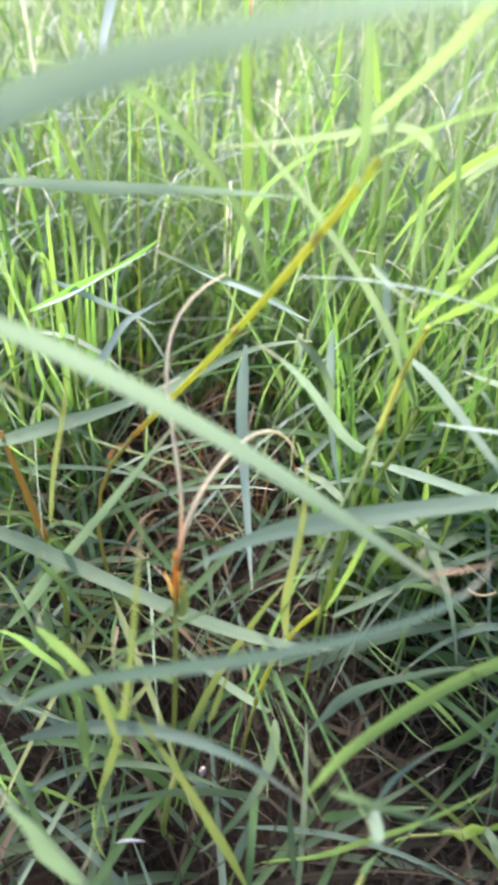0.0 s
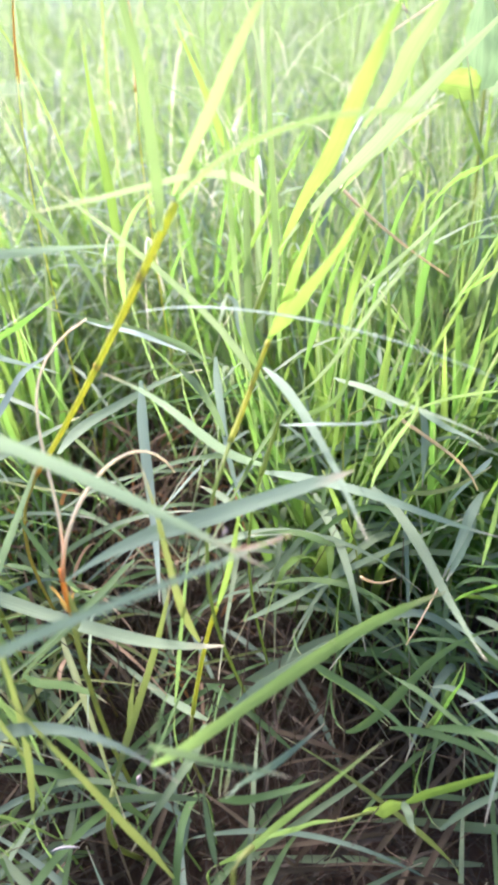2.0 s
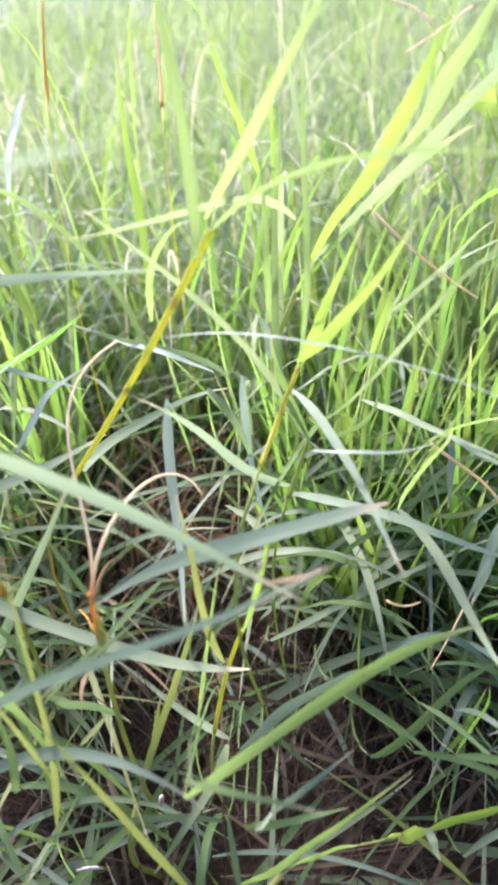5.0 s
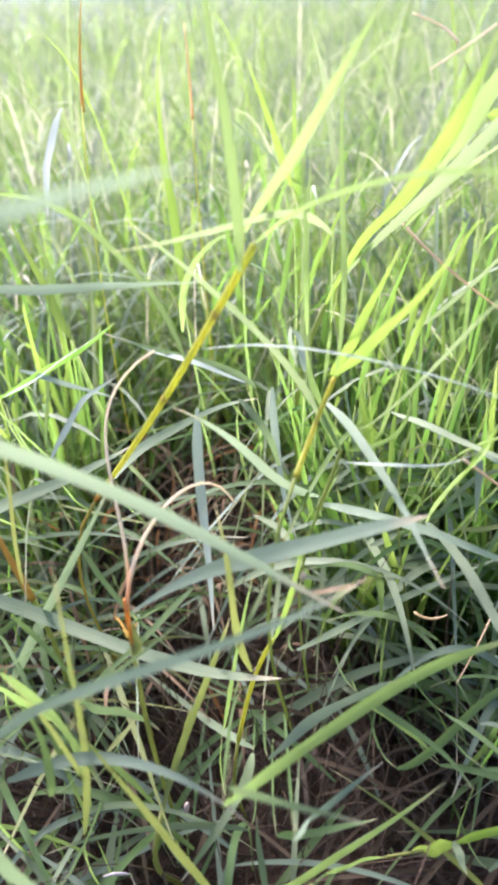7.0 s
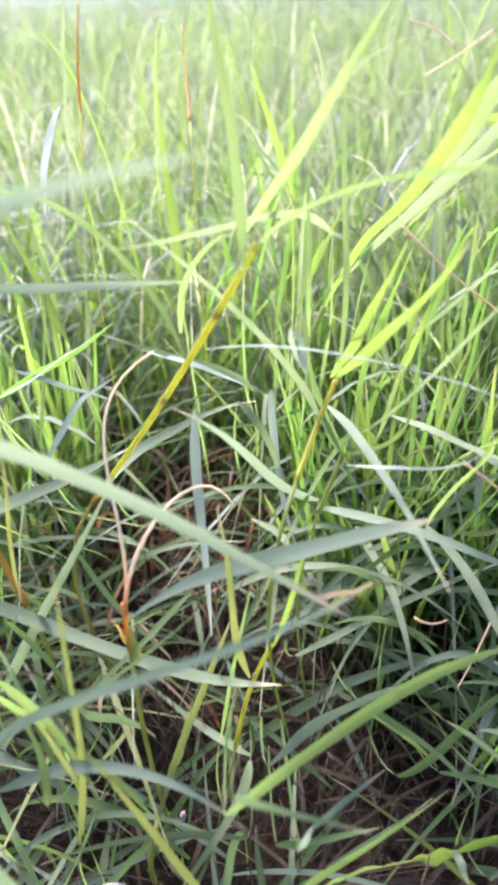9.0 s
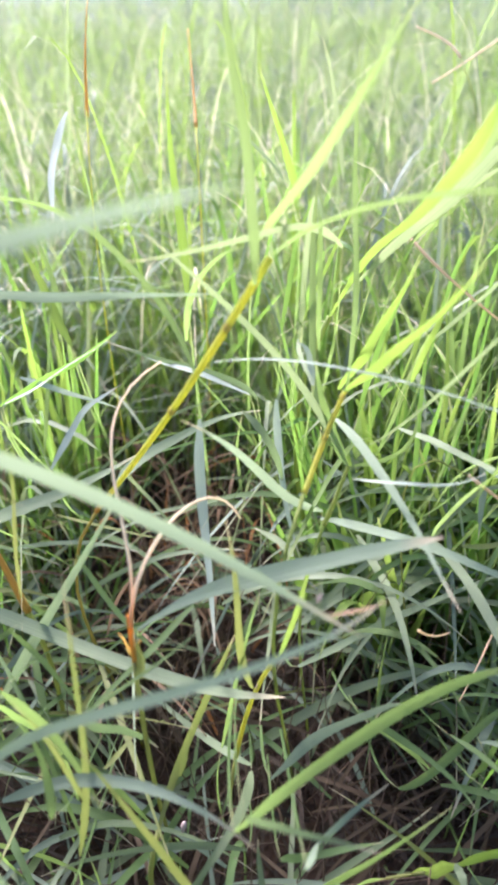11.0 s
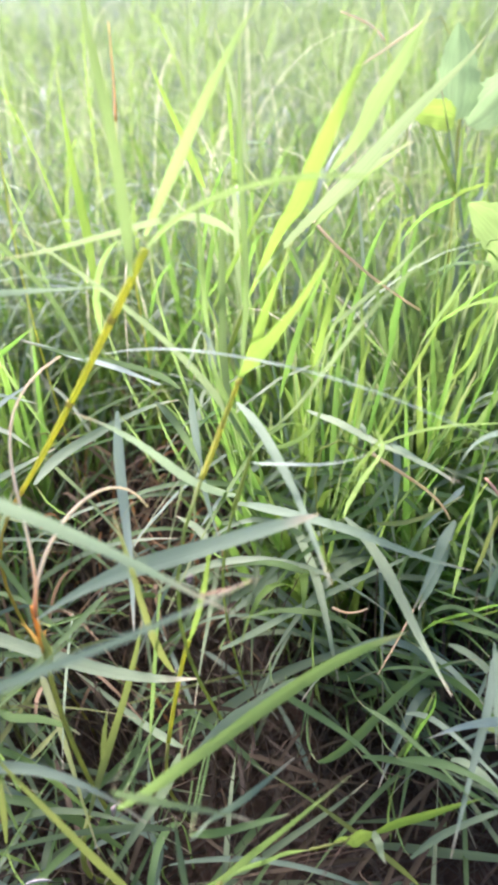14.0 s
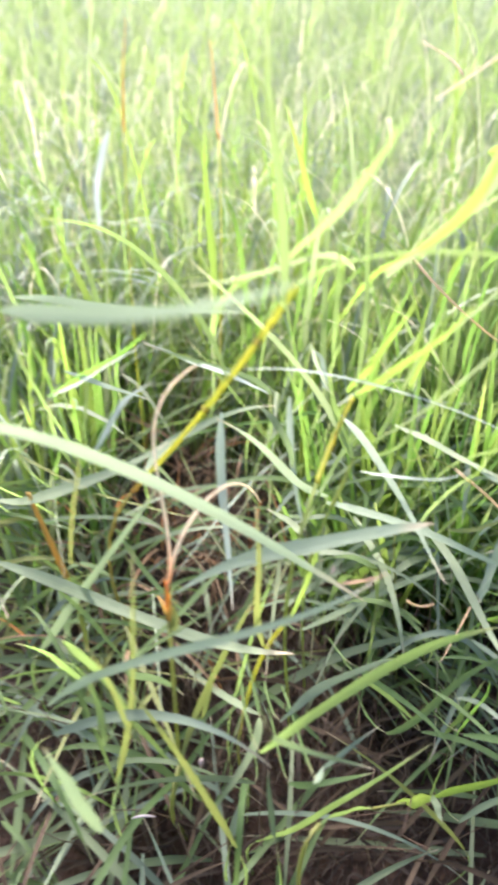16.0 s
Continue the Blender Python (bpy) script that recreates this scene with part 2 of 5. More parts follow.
def joined(shapes):
    verts, faces, uv, n = [], [], [], 0
    for v, f, w in shapes:
        verts.append(v), uv.append(w)
        faces += [tuple(i + n for i in some) for some in f]
        n += len(v)
    return np.concatenate(verts), faces, np.concatenate(uv)


def root_line(base, ahead, n=9):
    """From the soil up to where a leaf leaves its sheath: rooted further back, leaning out into the open."""
    base, ahead = np.array(base), np.array(ahead) / (np.linalg.norm(ahead) + 1e-9)
    drop = max(base[2] - GROUND, 0.01)
    foot = np.array((base[0] + 2.2 * (base[0] - 0.03) * drop, base[1] + 0.85 * drop, GROUND - 0.004))
    lower = foot + (0, -0.1 * drop, 0.35 * drop)
    upper = base + (base - foot) * -0.3 - ahead * drop * 0.06
    return bezier(foot, lower, upper, base, n)


KIND = {
    "lime": "pale lime-green grass blade lit from behind",
    "fresh": "saturated green grass blade standing in the light",
    "green": "fresh green blade of meadow grass rising from thatch", "bright": "bright yellow-green grass blade lit through by the sun",
    "pale": "pale dusty green grass blade bending over others", "grey": "grey-green arching grass blade with a dry tip",
    "dusty": "pale dusty grey-green grass blade reaching far out",
    "mist": "soft pale grey-green grass blade with a withering tip",
    "silver": "pale silvery green grass blade hanging limp",
    "sage": "soft sage-green matt grass blade arching over others",
    "blue": "bluish grey-green grass blade lying low in shade", "olive": "olive yellowing grass blade leaning over the thatch",
}


OPEN = (0.0, -0.4, 0.92)            # blades that turn their face to the open side
THROUGH = (0.2, -0.9, -0.2)          # blades that the sun shines through


def shoot(colour, width, base, one, two, tip, twist=12.0, culm=1.0, label="", blunt=False, face=None):
    """One loose grass shoot: a leaf and the thin culm that carries it. Width and culm in millimetres."""
    line = bezier(base, one, two, tip, 18)
    ahead = (line[1] - line[0]) / np.linalg.norm(line[1] - line[0])
    root = (foot_line if ahead[2] > 0.6 and base[2] < 0.1 else root_line)(base, ahead)
    ob = thing("grass_shoot", root[0][0], root[0][1], label or KIND[colour], "grass")
    at = ob.location
    part("leaf", shifted(strip(line, width / 1000, facing=face, to_light=1.0 * (colour in ("bright", "pale", "lime", "fresh")), twist=twist, blunt=blunt, fold=0.16 if colour == "bright" else 0.12, taper=1.15 if colour == "bright" else 1.6), at), MAT[colour], ob)
    part("sheath", shifted(strip(root, culm / 1000, to_light=1.0, fold=0.8, blunt=True), at), MAT["green"], ob)
    return ob


def foot_line(base, ahead, n=11):
    """A stem carried on down to the soil, bending over to where it is rooted."""
    base, ahead = np.array(base), np.array(ahead) / (np.linalg.norm(ahead) + 1e-9)
    drop = max(base[2] - GROUND, 0.01)
    foot = np.array((base[0] + 0.6 * (base[0] - 0.03) * drop, base[1] + 0.15 * drop, GROUND - 0.004))
    return bezier(foot, foot + (0, -0.05 * drop, 0.4 * drop), base - ahead * 0.3 * drop, base, n)


def leaf(ob, colour, width, base, one, two, tip, twist=12.0, label="", blunt=False, face=None):
    part("leaf", shifted(strip(bezier(base, one, two, tip, 18), width / 1000, facing=face, to_light=1.0 * (colour in ("bright", "pale", "lime", "fresh")), twist=twist, blunt=blunt, fold=0.16 if colour == "bright" else 0.12, taper=1.15 if colour == "bright" else 1.6), ob.location), MAT[colour], ob, label)


def stem(ob, material, thick, thin, base, one, two, tip, name="stem", label=""):
    part(name, shifted(tube(bezier(base, one, two, tip, 16), thick / 1000, thin / 1000, 8), ob.location), MAT[material], ob, label)


def nodes_on(ob, base, one, two, tip, thick, places):
    """Swollen joints on the stem that was built last for ob."""
    stalk = [o for o in ob.children if o.name.startswith("stem")][-1]
    line = bezier(base, one, two, tip, 41)
    for u in places:
        k = min(max(int(u * 40), 1), 39)
        lower, upper = line[k] * 0.6 + line[k - 1] * 0.4, line[k] * 0.6 + line[k + 1] * 0.4
        ring = bezier(lower, lower * 0.7 + upper * 0.3, lower * 0.3 + upper * 0.7, upper, 7)
        verts, faces, uv = tube(ring, 1.0, 1.0, 8)
        middle = np.repeat(ring, 8, axis=0)
        swell = np.repeat(thick / 1000 * (0.92 + 0.16 * np.sin(np.linspace(0, math.pi, 7))), 8)[:, None]
        part("node", shifted((middle + (verts - middle) * swell, faces, uv), ob.location), MAT["joint"], stalk, "brownish joint")


def culm(ob, material, thick, base, ahead):
    """The hidden foot of a plant, from the soil to its lowest seen stem."""
    part("culm", shifted(tube(foot_line(base, ahead), thick * 1.1 / 1000, thick / 1000, 8), ob.location), MAT[material], ob)


def husk(ob, material, at, way, length, thick, label):
    """A small dry bud or scale caught on a leaf: a bent spindle."""
    at, way = np.array(at), np.array(way) / np.linalg.norm(way)
    n = 8
    u = np.linspace(0, 1, n)
    line = at + way * (u * length)[:, None] + np.array((0, 0, 1)) * (0.15 * length * np.sin(u * math.pi))[:, None]
    verts, faces, uv = tube(line, 1.0, 1.0, 6)
    ring = np.repeat(thick / 1000 * (0.15 + np.sin(u * math.pi) ** 0.8), 6)[:, None]
    middle = np.repeat(line, 6, axis=0)
    part("husk", shifted((middle + (verts - middle) * ring, faces, uv), ob.location), MAT[material], ob, label)

# ---- ground ----
def ground_height(x, y):
    return GROUND + 0.006 * noise.noise((x * 9, y * 9, 0.3)) + 0.004 * noise.noise((x * 31, y * 31, 1.7)) + 0.0015 * noise.noise((x * 140, y * 140, 2.2))


def ground_sheet():
    near = np.linspace(-0.45, 0.65, 150)
    far = np.array((0.8, 1.1, 1.6, 2.5, 4.0, 8.0, 20.0, 80.0, 400.0, 2000.0))
    ticks_x = np.concatenate((-far[::-1], near, far))
    ticks_y = np.concatenate((-far[::-1], near, far))
    verts = [(x, y, ground_height(x, y) if max(abs(x), abs(y)) < 2 else GROUND) for y in ticks_y for x in ticks_x]
    n = len(ticks_x)
    faces = [(j * n + i, j * n + i + 1, (j + 1) * n + i + 1, (j + 1) * n + i) for j in range(len(ticks_y) - 1) for i in range(n - 1)]
    return np.array(verts), faces, np.array(verts)[:, :2]


def ground_material():
    mat, tree, add = nodes("soil_and_far_meadow")
    place = add("TexCoord").outputs["Object"]
    soil = add("TexNoise", Vector=place, Scale=45.0, Detail=8.0, Roughness=0.7).outputs[0]
    crumb = add("TexVoronoi", Vector=place, Scale=260.0).outputs[0]
    tone = add("MapRange", Value=soil, From_Min=0.3, From_Max=0.7).outputs[0]
    near = mixed(tree, add, tone, (0.024, 0.011, 0.006), (0.07, 0.036, 0.02))
    meadow_noise = add("TexNoise", Vector=place, Scale=3.0, Detail=9.0, Roughness=0.8).outputs[0]
    meadow = mixed(tree, add, add("MapRange", Value=meadow_noise, From_Min=0.35, From_Max=0.65).outputs[0], (0.028, 0.05, 0.014), (0.065, 0.09, 0.028))
    reach = add("VectorMath", Vector=place)
    reach.operation = "LENGTH"
    rough_edge = add("Math", Value=reach.outputs["Value"])
    rough_edge.operation = "ADD"
    tree.links.new(meadow_noise, rough_edge.inputs[1])
    far = add("MapRange", Value=rough_edge.outputs[0], From_Min=1.1, From_Max=2.0).outputs[0]
    bump = add("Bump", Height=crumb, Strength=0.8, Distance=0.002).outputs[0]
    front = add("BsdfPrincipled", Base_Color=mixed(tree, add, far, near, meadow), Roughness=0.95, Normal=bump)
    out = add("OutputMaterial")
    tree.links.new(front.outputs[0], out.inputs[0])
    return mat


ground = new("ground", mesh_of("ground", ground_sheet(), ground_material()))
tagged(ground, "dark brown crumbly soil running out into meadow", "ground", kind="structure")

# ---- the plants in focus ----
tall = thing("grass_plant", -0.0334, 0.2984, "tall leaning yellow-olive grass stem with sunlit leaves", "grass")
culm(tall, "withered", 1.1, (-0.0166, 0.1587, 0.1444), (0.5756, -0.1408, 0.8055))
stem(tall, "leaning", 1.5, 2.0, (-0.0166, 0.1587, 0.1444), (0.0024, 0.1541, 0.1709), (0.0192, 0.1443, 0.1988), (0.0368, 0.1476, 0.2269), name="stem")
nodes_on(tall, (-0.0166, 0.1587, 0.1444), (0.0024, 0.1541, 0.1709), (0.0192, 0.1443, 0.1988), (0.0368, 0.1476, 0.2269), 2.05, (0.5, 0.8))
leaf(tall, "lime", 1.6, (0.0366, 0.1498, 0.2262), (0.0491, 0.1373, 0.2415), (0.0645, 0.1068, 0.2549), (0.0901, 0.1027, 0.2494))
leaf(tall, "lime", 3.2, (0.0330, 0.1431, 0.2222), (0.0347, 0.1521, 0.2434), (0.0282, 0.1623, 0.2636), (0.0285, 0.1731, 0.2841), face=(0.55, -0.72, 0.4))
leaf(tall, "lime", 2.8, (0.0175, 0.1501, 0.1962), (0.0086, 0.1653, 0.2189), (-0.0123, 0.1819, 0.2354), (-0.0421, 0.1871, 0.2322), face=(-0.6, -0.78, -0.15))
leaf(tall, "lime", 2.4, (0.0110, 0.2129, 0.1754), (0.0137, 0.1994, 0.2016), (0.0214, 0.1772, 0.2191), (0.0323, 0.1516, 0.2286))
leaf(tall, "silver", 1.2, (0.0227, 0.1472, 0.2007), (0.0517, 0.1383, 0.2083), (0.0874, 0.1178, 0.2030), (0.1116, 0.1009, 0.1941))
second = thing("grass_plant", 0.0509, 0.2933, "upright grass stem with two glowing yellow-green leaves", "grass")
culm(second, "culm", 1.0, (0.0447, 0.1325, 0.1692), (0.3773, 0.8853, 0.2717))
stem(second, "stem", 1.6, 1.3, (0.0447, 0.1325, 0.1692), (0.0486, 0.1416, 0.1720), (0.0528, 0.1498, 0.1786), (0.0574, 0.1531, 0.1874), name="stem")
nodes_on(second, (0.0447, 0.1325, 0.1692), (0.0486, 0.1416, 0.1720), (0.0528, 0.1498, 0.1786), (0.0574, 0.1531, 0.1874), 1.6, (0.55, 0.95))
leaf(second, "lime", 2.2, (0.0572, 0.1504, 0.1888), (0.0640, 0.1710, 0.2132), (0.0607, 0.1897, 0.2402), (0.0651, 0.2060, 0.2676), face=(0.6, -0.6, 0.4))
leaf(second, "bright", 4.3, (0.0573, 0.1517, 0.1881), (0.0637, 0.1404, 0.2043), (0.0701, 0.1254, 0.2176), (0.0763, 0.1170, 0.2357))
leaf(second, "bright", 3.6, (0.0585, 0.1691, 0.1790), (0.0620, 0.1602, 0.1941), (0.0643, 0.1440, 0.2097), (0.0712, 0.1440, 0.2275))
side = thing("grass_plant", 0.0609, 0.2878, "short yellow-green grass stem with arching leaves", "grass")
culm(side, "culm", 0.9, (0.0526, 0.1465, 0.1463), (0.2842, -0.0520, 0.9574))
stem(side, "culm", 1.6, 1.0, (0.0526, 0.1465, 0.1463), (0.0548, 0.1470, 0.1520), (0.0572, 0.1490, 0.1585), (0.0594, 0.1512, 0.1640), name="stem")
leaf(side, "pale", 2.1, (0.0595, 0.1518, 0.1629), (0.0487, 0.1576, 0.1905), (0.0254, 0.1575, 0.2134), (0.0076, 0.1464, 0.2349))
leaf(side, "green", 2.5, (0.0595, 0.1520, 0.1633), (0.0544, 0.1540, 0.1733), (0.0505, 0.1557, 0.1842), (0.0498, 0.1563, 0.1955))
leaf(side, "pale", 1.5, (0.0648, 0.1554, 0.1677), (0.0791, 0.1412, 0.1864), (0.0753, 0.1104, 0.2248), (0.1096, 0.1315, 0.2326))
third = thing("grass_plant", 0.0222, 0.1949, "thin young grass stem with one bright leaf", "grass")
culm(third, "culm", 1.2, (0.0234, 0.1271, 0.0598), (0.2290, 0.4477, 0.8644))
stem(third, "stem", 1.6, 1.3, (0.0234, 0.1271, 0.0598), (0.0285, 0.1370, 0.0790), (0.0327, 0.1270, 0.1025), (0.0367, 0.1193, 0.1211), name="stem")
leaf(third, "bright", 2.0, (0.0369, 0.1167, 0.1241), (0.0429, 0.1197, 0.1353), (0.0436, 0.1218, 0.1489), (0.0475, 0.1209, 0.1613))
fourth = thing("grass_plant", -0.0064, 0.1728, "slender green grass plant with a bent leaf", "grass")
culm(fourth, "culm", 1.7, (-0.0008, 0.1028, 0.0623), (0.2533, 0.9274, 0.2754))
leaf(fourth, "olive", 2.5, (-0.0008, 0.1028, 0.0623), (0.0072, 0.1321, 0.0711), (0.0212, 0.1226, 0.1132), (0.0253, 0.1154, 0.1358), label="flat green sheath")
leaf(fourth, "olive", 2.3, (0.0298, 0.1254, 0.0995), (0.0244, 0.1191, 0.1265), (0.0280, 0.1101, 0.1533), (0.0247, 0.1089, 0.1811))
leaf(fourth, "olive", 1.6, (0.0080, 0.1032, 0.0908), (0.0096, 0.1043, 0.0977), (0.0113, 0.1053, 0.1047), (0.0129, 0.1061, 0.1116))
fifth = thing("grass_plant", 0.0457, 0.1663, "creeping grass runner with a folded bright leaf", "grass")
culm(fifth, "culm", 1.3, (0.0424, 0.0623, 0.1023), (0.3326, 0.5418, -0.7719))
leaf(fifth, "green", 3.3, (0.0424, 0.0623, 0.1023), (0.0487, 0.0727, 0.0874), (0.0574, 0.0811, 0.0727), (0.0675, 0.0881, 0.0580))
stem(fifth, "culm", 0.9, 0.8, (0.0675, 0.0881, 0.0580), (0.0708, 0.0873, 0.0607), (0.0741, 0.0865, 0.0635), (0.0774, 0.0856, 0.0663), name="stem")
leaf(fifth, "bright", 5.6, (0.0738, 0.0864, 0.0636), (0.0788, 0.0869, 0.0656), (0.0824, 0.0863, 0.0671), (0.0869, 0.0861, 0.0690), blunt=True, face=(-0.06, -0.99, 0.1))
leaf(fifth, "pale", 2.6, (0.0861, 0.0862, 0.0695), (0.0865, 0.0829, 0.0693), (0.0866, 0.0805, 0.0695), (0.0874, 0.0771, 0.0694), label="pale underside folded down", face=(0.0, -0.8, 0.6))
leaf(fifth, "bright", 3.2, (0.0862, 0.0860, 0.0689), (0.0971, 0.0867, 0.0738), (0.1071, 0.0859, 0.0788), (0.1169, 0.0852, 0.0847), face=(-0.2, -0.92, 0.34))
pair = thing("grass_plant", 0.0775, 0.3932, "broad yellow-green grass leaves glowing against the sun", "grass")
culm(pair, "culm", 2.0, (0.0631, 0.2254, 0.1774), (0.4671, 0.0623, 0.8820))
leaf(pair, "bright", 7.2, (0.0631, 0.2254, 0.1774), (0.0891, 0.2289, 0.2265), (0.0592, 0.0720, 0.2485), (0.0986, 0.1770, 0.2715))
leaf(pair, "lime", 6.5, (0.0846, 0.1722, 0.2353), (0.0975, 0.1780, 0.2481), (0.1070, 0.1913, 0.2586), (0.1171, 0.2037, 0.2683))
dry = thing("dry_grass", -0.0121, 0.2538, "dead forked straw curling up from an orange base", "dry grass")
culm(dry, "culm", 1.4, (-0.0013, 0.1112, 0.1319), (-0.0226, 0.2334, 0.9721))
stem(dry, "withering", 1.5, 1.3, (-0.0011, 0.1108, 0.1290), (-0.0014, 0.1118, 0.1345), (-0.0014, 0.1126, 0.1404), (-0.0013, 0.1134, 0.1470), name="base", label="withered orange base")
stem(dry, "strand", 1.0, 0.6, (-0.0012, 0.1125, 0.1440), (0.0045, 0.1254, 0.1672), (-0.0187, 0.1451, 0.1856), (0.0074, 0.1643, 0.1926), name="strand", label="thin pinkish straw")
stem(dry, "strand", 1.25, 0.6, (-0.0009, 0.1121, 0.1440), (-0.0003, 0.1185, 0.1640), (0.0194, 0.1409, 0.1772), (0.0280, 0.1417, 0.1538), name="strand", label="curled pinkish straw")
leaf(dry, "olive", 2.2, (0.0004, 0.1084, 0.1300), (0.0008, 0.1084, 0.1345), (0.0012, 0.1083, 0.1395), (0.0010, 0.1085, 0.1440), label="withered yellow stub")
for way, tall in ((-0.0022, 0.0115), (-0.0012, 0.0075), (0.0024, 0.0085), (0.0012, 0.0125)):      # frayed fibres of the old sheath
    part("fibre", shifted(strip(bezier((-0.0012 + way * 0.3, 0.1112, 0.1335), (-0.0013 + way * 0.5, 0.1112, 0.1335 + tall * 0.4), (-0.0013 + way * 0.7, 0.1108, 0.1335 + tall * 0.75), (-0.0013 + way * 1.3, 0.1100, 0.1335 + tall), 8), 0.0007), dry.location), MAT["withering"], dry, "frayed orange fibre")
dry = thing("dry_stalk", 0.1166, 0.4168, "dry brown grass stalk hanging among green leaves", "dry grass")
stem(dry, "brown", 1.2, 0.7, (0.0877, 0.2232, 0.2077), (0.0937, 0.2063, 0.2016), (0.1063, 0.1973, 0.1923), (0.1215, 0.2017, 0.1809), name="stem")
culm(dry, "culm", 0.6, (0.0877, 0.2232, 0.2077), (0.3199, -0.8911, -0.3218))
dry = thing("dry_stalk", 0.1216, 0.3044, "orange-brown withered stalk low in the grass", "dry grass")
stem(dry, "brown", 1.1, 0.7, (0.0960, 0.1541, 0.1568), (0.1106, 0.1523, 0.1450), (0.1224, 0.1634, 0.1306), (0.1291, 0.1687, 0.1145), name="stem")
culm(dry, "culm", 0.6, (0.0960, 0.1541, 0.1568), (0.7748, -0.0958, -0.6249))
dry = thing("dry_stalk", 0.0058, 0.5336, "withered orange stalk standing in the meadow", "dry grass")
stem(dry, "orange", 1.6, 0.5, (0.0143, 0.3240, 0.2265), (0.0136, 0.3402, 0.2320), (0.0124, 0.3623, 0.2420), (0.0102, 0.3923, 0.2600), name="stem")
culm(dry, "stem", 0.6, (0.0143, 0.3240, 0.2265), (-0.0430, 0.9776, 0.2060))
dry = thing("dry_stalk", -0.0559, 0.5005, "withered orange stalk standing in the meadow", "dry grass")
stem(dry, "orange", 1.5, 0.3, (-0.0246, 0.2791, 0.2385), (-0.0250, 0.2860, 0.2475), (-0.0256, 0.2960, 0.2600), (-0.0240, 0.3120, 0.2765), name="stem")
culm(dry, "stem", 0.5, (-0.0246, 0.2791, 0.2405), (-0.0473, 0.7333, 0.6783))
dry = thing("dry_stalk", 0.1330, 0.2436, "dry straw blade pointing down", "dry grass")
stem(dry, "brown", 0.8, 0.3, (0.1126, 0.1482, 0.0922), (0.1067, 0.1398, 0.0915), (0.1005, 0.1313, 0.0914), (0.0942, 0.1231, 0.0920), name="stem")
culm(dry, "culm", 0.6, (0.1126, 0.1482, 0.0922), (-0.5733, -0.8164, -0.0687))
dry = thing("dry_stalk", 0.2270, 0.6354, "bleached dry grass stalk bent over", "dry grass")
stem(dry, "straw", 1.6, 0.9, (0.1549, 0.4122, 0.2425), (0.1520, 0.4227, 0.2497), (0.1440, 0.4302, 0.2525), (0.1354, 0.4386, 0.2559), name="stem")
culm(dry, "culm", 0.7, (0.1549, 0.4122, 0.2425), (-0.2230, 0.8017, 0.5546))
dry = thing("dry_stalk", 0.2757, 0.6712, "bleached dry grass stalk leaning", "dry grass")
stem(dry, "straw", 1.6, 1.0, (0.1845, 0.4432, 0.2482), (0.1689, 0.4281, 0.2422), (0.1530, 0.4129, 0.2369), (0.1371, 0.3975, 0.2323), name="stem")
culm(dry, "culm", 0.7, (0.1845, 0.4432, 0.2482), (-0.6931, -0.6704, -0.2649))
dry = thing("dry_stalk", -0.0656, 0.2617, "thick withering orange and green grass stalk", "dry grass")
culm(dry, "culm", 1.8, (-0.0451, 0.1564, 0.1039), (-0.2168, 0.0853, 0.9725))
stem(dry, "withered", 2.7, 1.2, (-0.0451, 0.1564, 0.1039), (-0.0481, 0.1575, 0.1173), (-0.0509, 0.1584, 0.1306), (-0.0533, 0.1587, 0.1443), name="stem")
shoot_a = shoot("mist", 2.8, (-0.0361, 0.0689, 0.2362), (-0.0124, 0.0960, 0.2161), (0.0173, 0.0938, 0.1892), (0.0508, 0.0824, 0.1725), culm=1.1, blunt=True, face=(0.29, -0.93, 0.2))
shoot("mist", 4.5, (0.0024, 0.1042, 0.1519), (0.0241, 0.1210, 0.1554), (0.0561, 0.1135, 0.1638), (0.0710, 0.1003, 0.1815), culm=1.1, blunt=True, face=(-0.34, -0.6, 0.72))
shoot("mist", 2.3, (-0.0334, 0.0835, 0.1296), (-0.0128, 0.0801, 0.1609), (0.0255, 0.0327, 0.2145), (0.0556, 0.0857, 0.1789), culm=1.0, face=(-0.34, -0.68, 0.64))
shoot("green", 1.3, (0.0193, 0.1213, 0.0755), (0.0242, 0.1226, 0.1002), (0.0276, 0.1219, 0.1255), (0.0323, 0.1169, 0.1499), culm=0.6)
shoot("lime", 3.1, (0.0346, 0.1761, 0.2210), (0.0456, 0.1586, 0.2413), (0.0485, 0.1258, 0.2577), (0.0695, 0.1602, 0.2779), culm=1.1)
shoot("pale", 2.4, (0.0597, 0.1848, 0.2167), (0.0478, 0.1735, 0.2331), (0.0300, 0.1366, 0.2319), (0.0037, 0.1437, 0.2284), culm=1.0)
shoot("pale", 1.4, (0.0472, 0.1832, 0.1891), (0.0457, 0.1629, 0.1944), (0.0450, 0.1426, 0.2004), (0.0448, 0.1227, 0.2072), culm=0.6)
shoot("mist", 2.7, (0.0561, 0.1659, 0.1718), (0.0670, 0.1414, 0.1734), (0.0691, 0.1128, 0.1708), (0.0716, 0.0860, 0.1742), culm=0.9, face=OPEN)
shoot("pale", 5.8, (0.0661, 0.2106, 0.1918), (0.0913, 0.1978, 0.2284), (0.1303, 0.2263, 0.2433), (0.1533, 0.2574, 0.2565), culm=1.1)
shoot("pale", 3.0, (0.0785, 0.2219, 0.2003), (0.0883, 0.2120, 0.2155), (0.1045, 0.2112, 0.2277), (0.1214, 0.2240, 0.2306), culm=1.1)
shoot("bright", 1.7, (0.0862, 0.1507, 0.1561), (0.0924, 0.1740, 0.1595), (0.0950, 0.1654, 0.1845), (0.0931, 0.1525, 0.1962), culm=0.7)
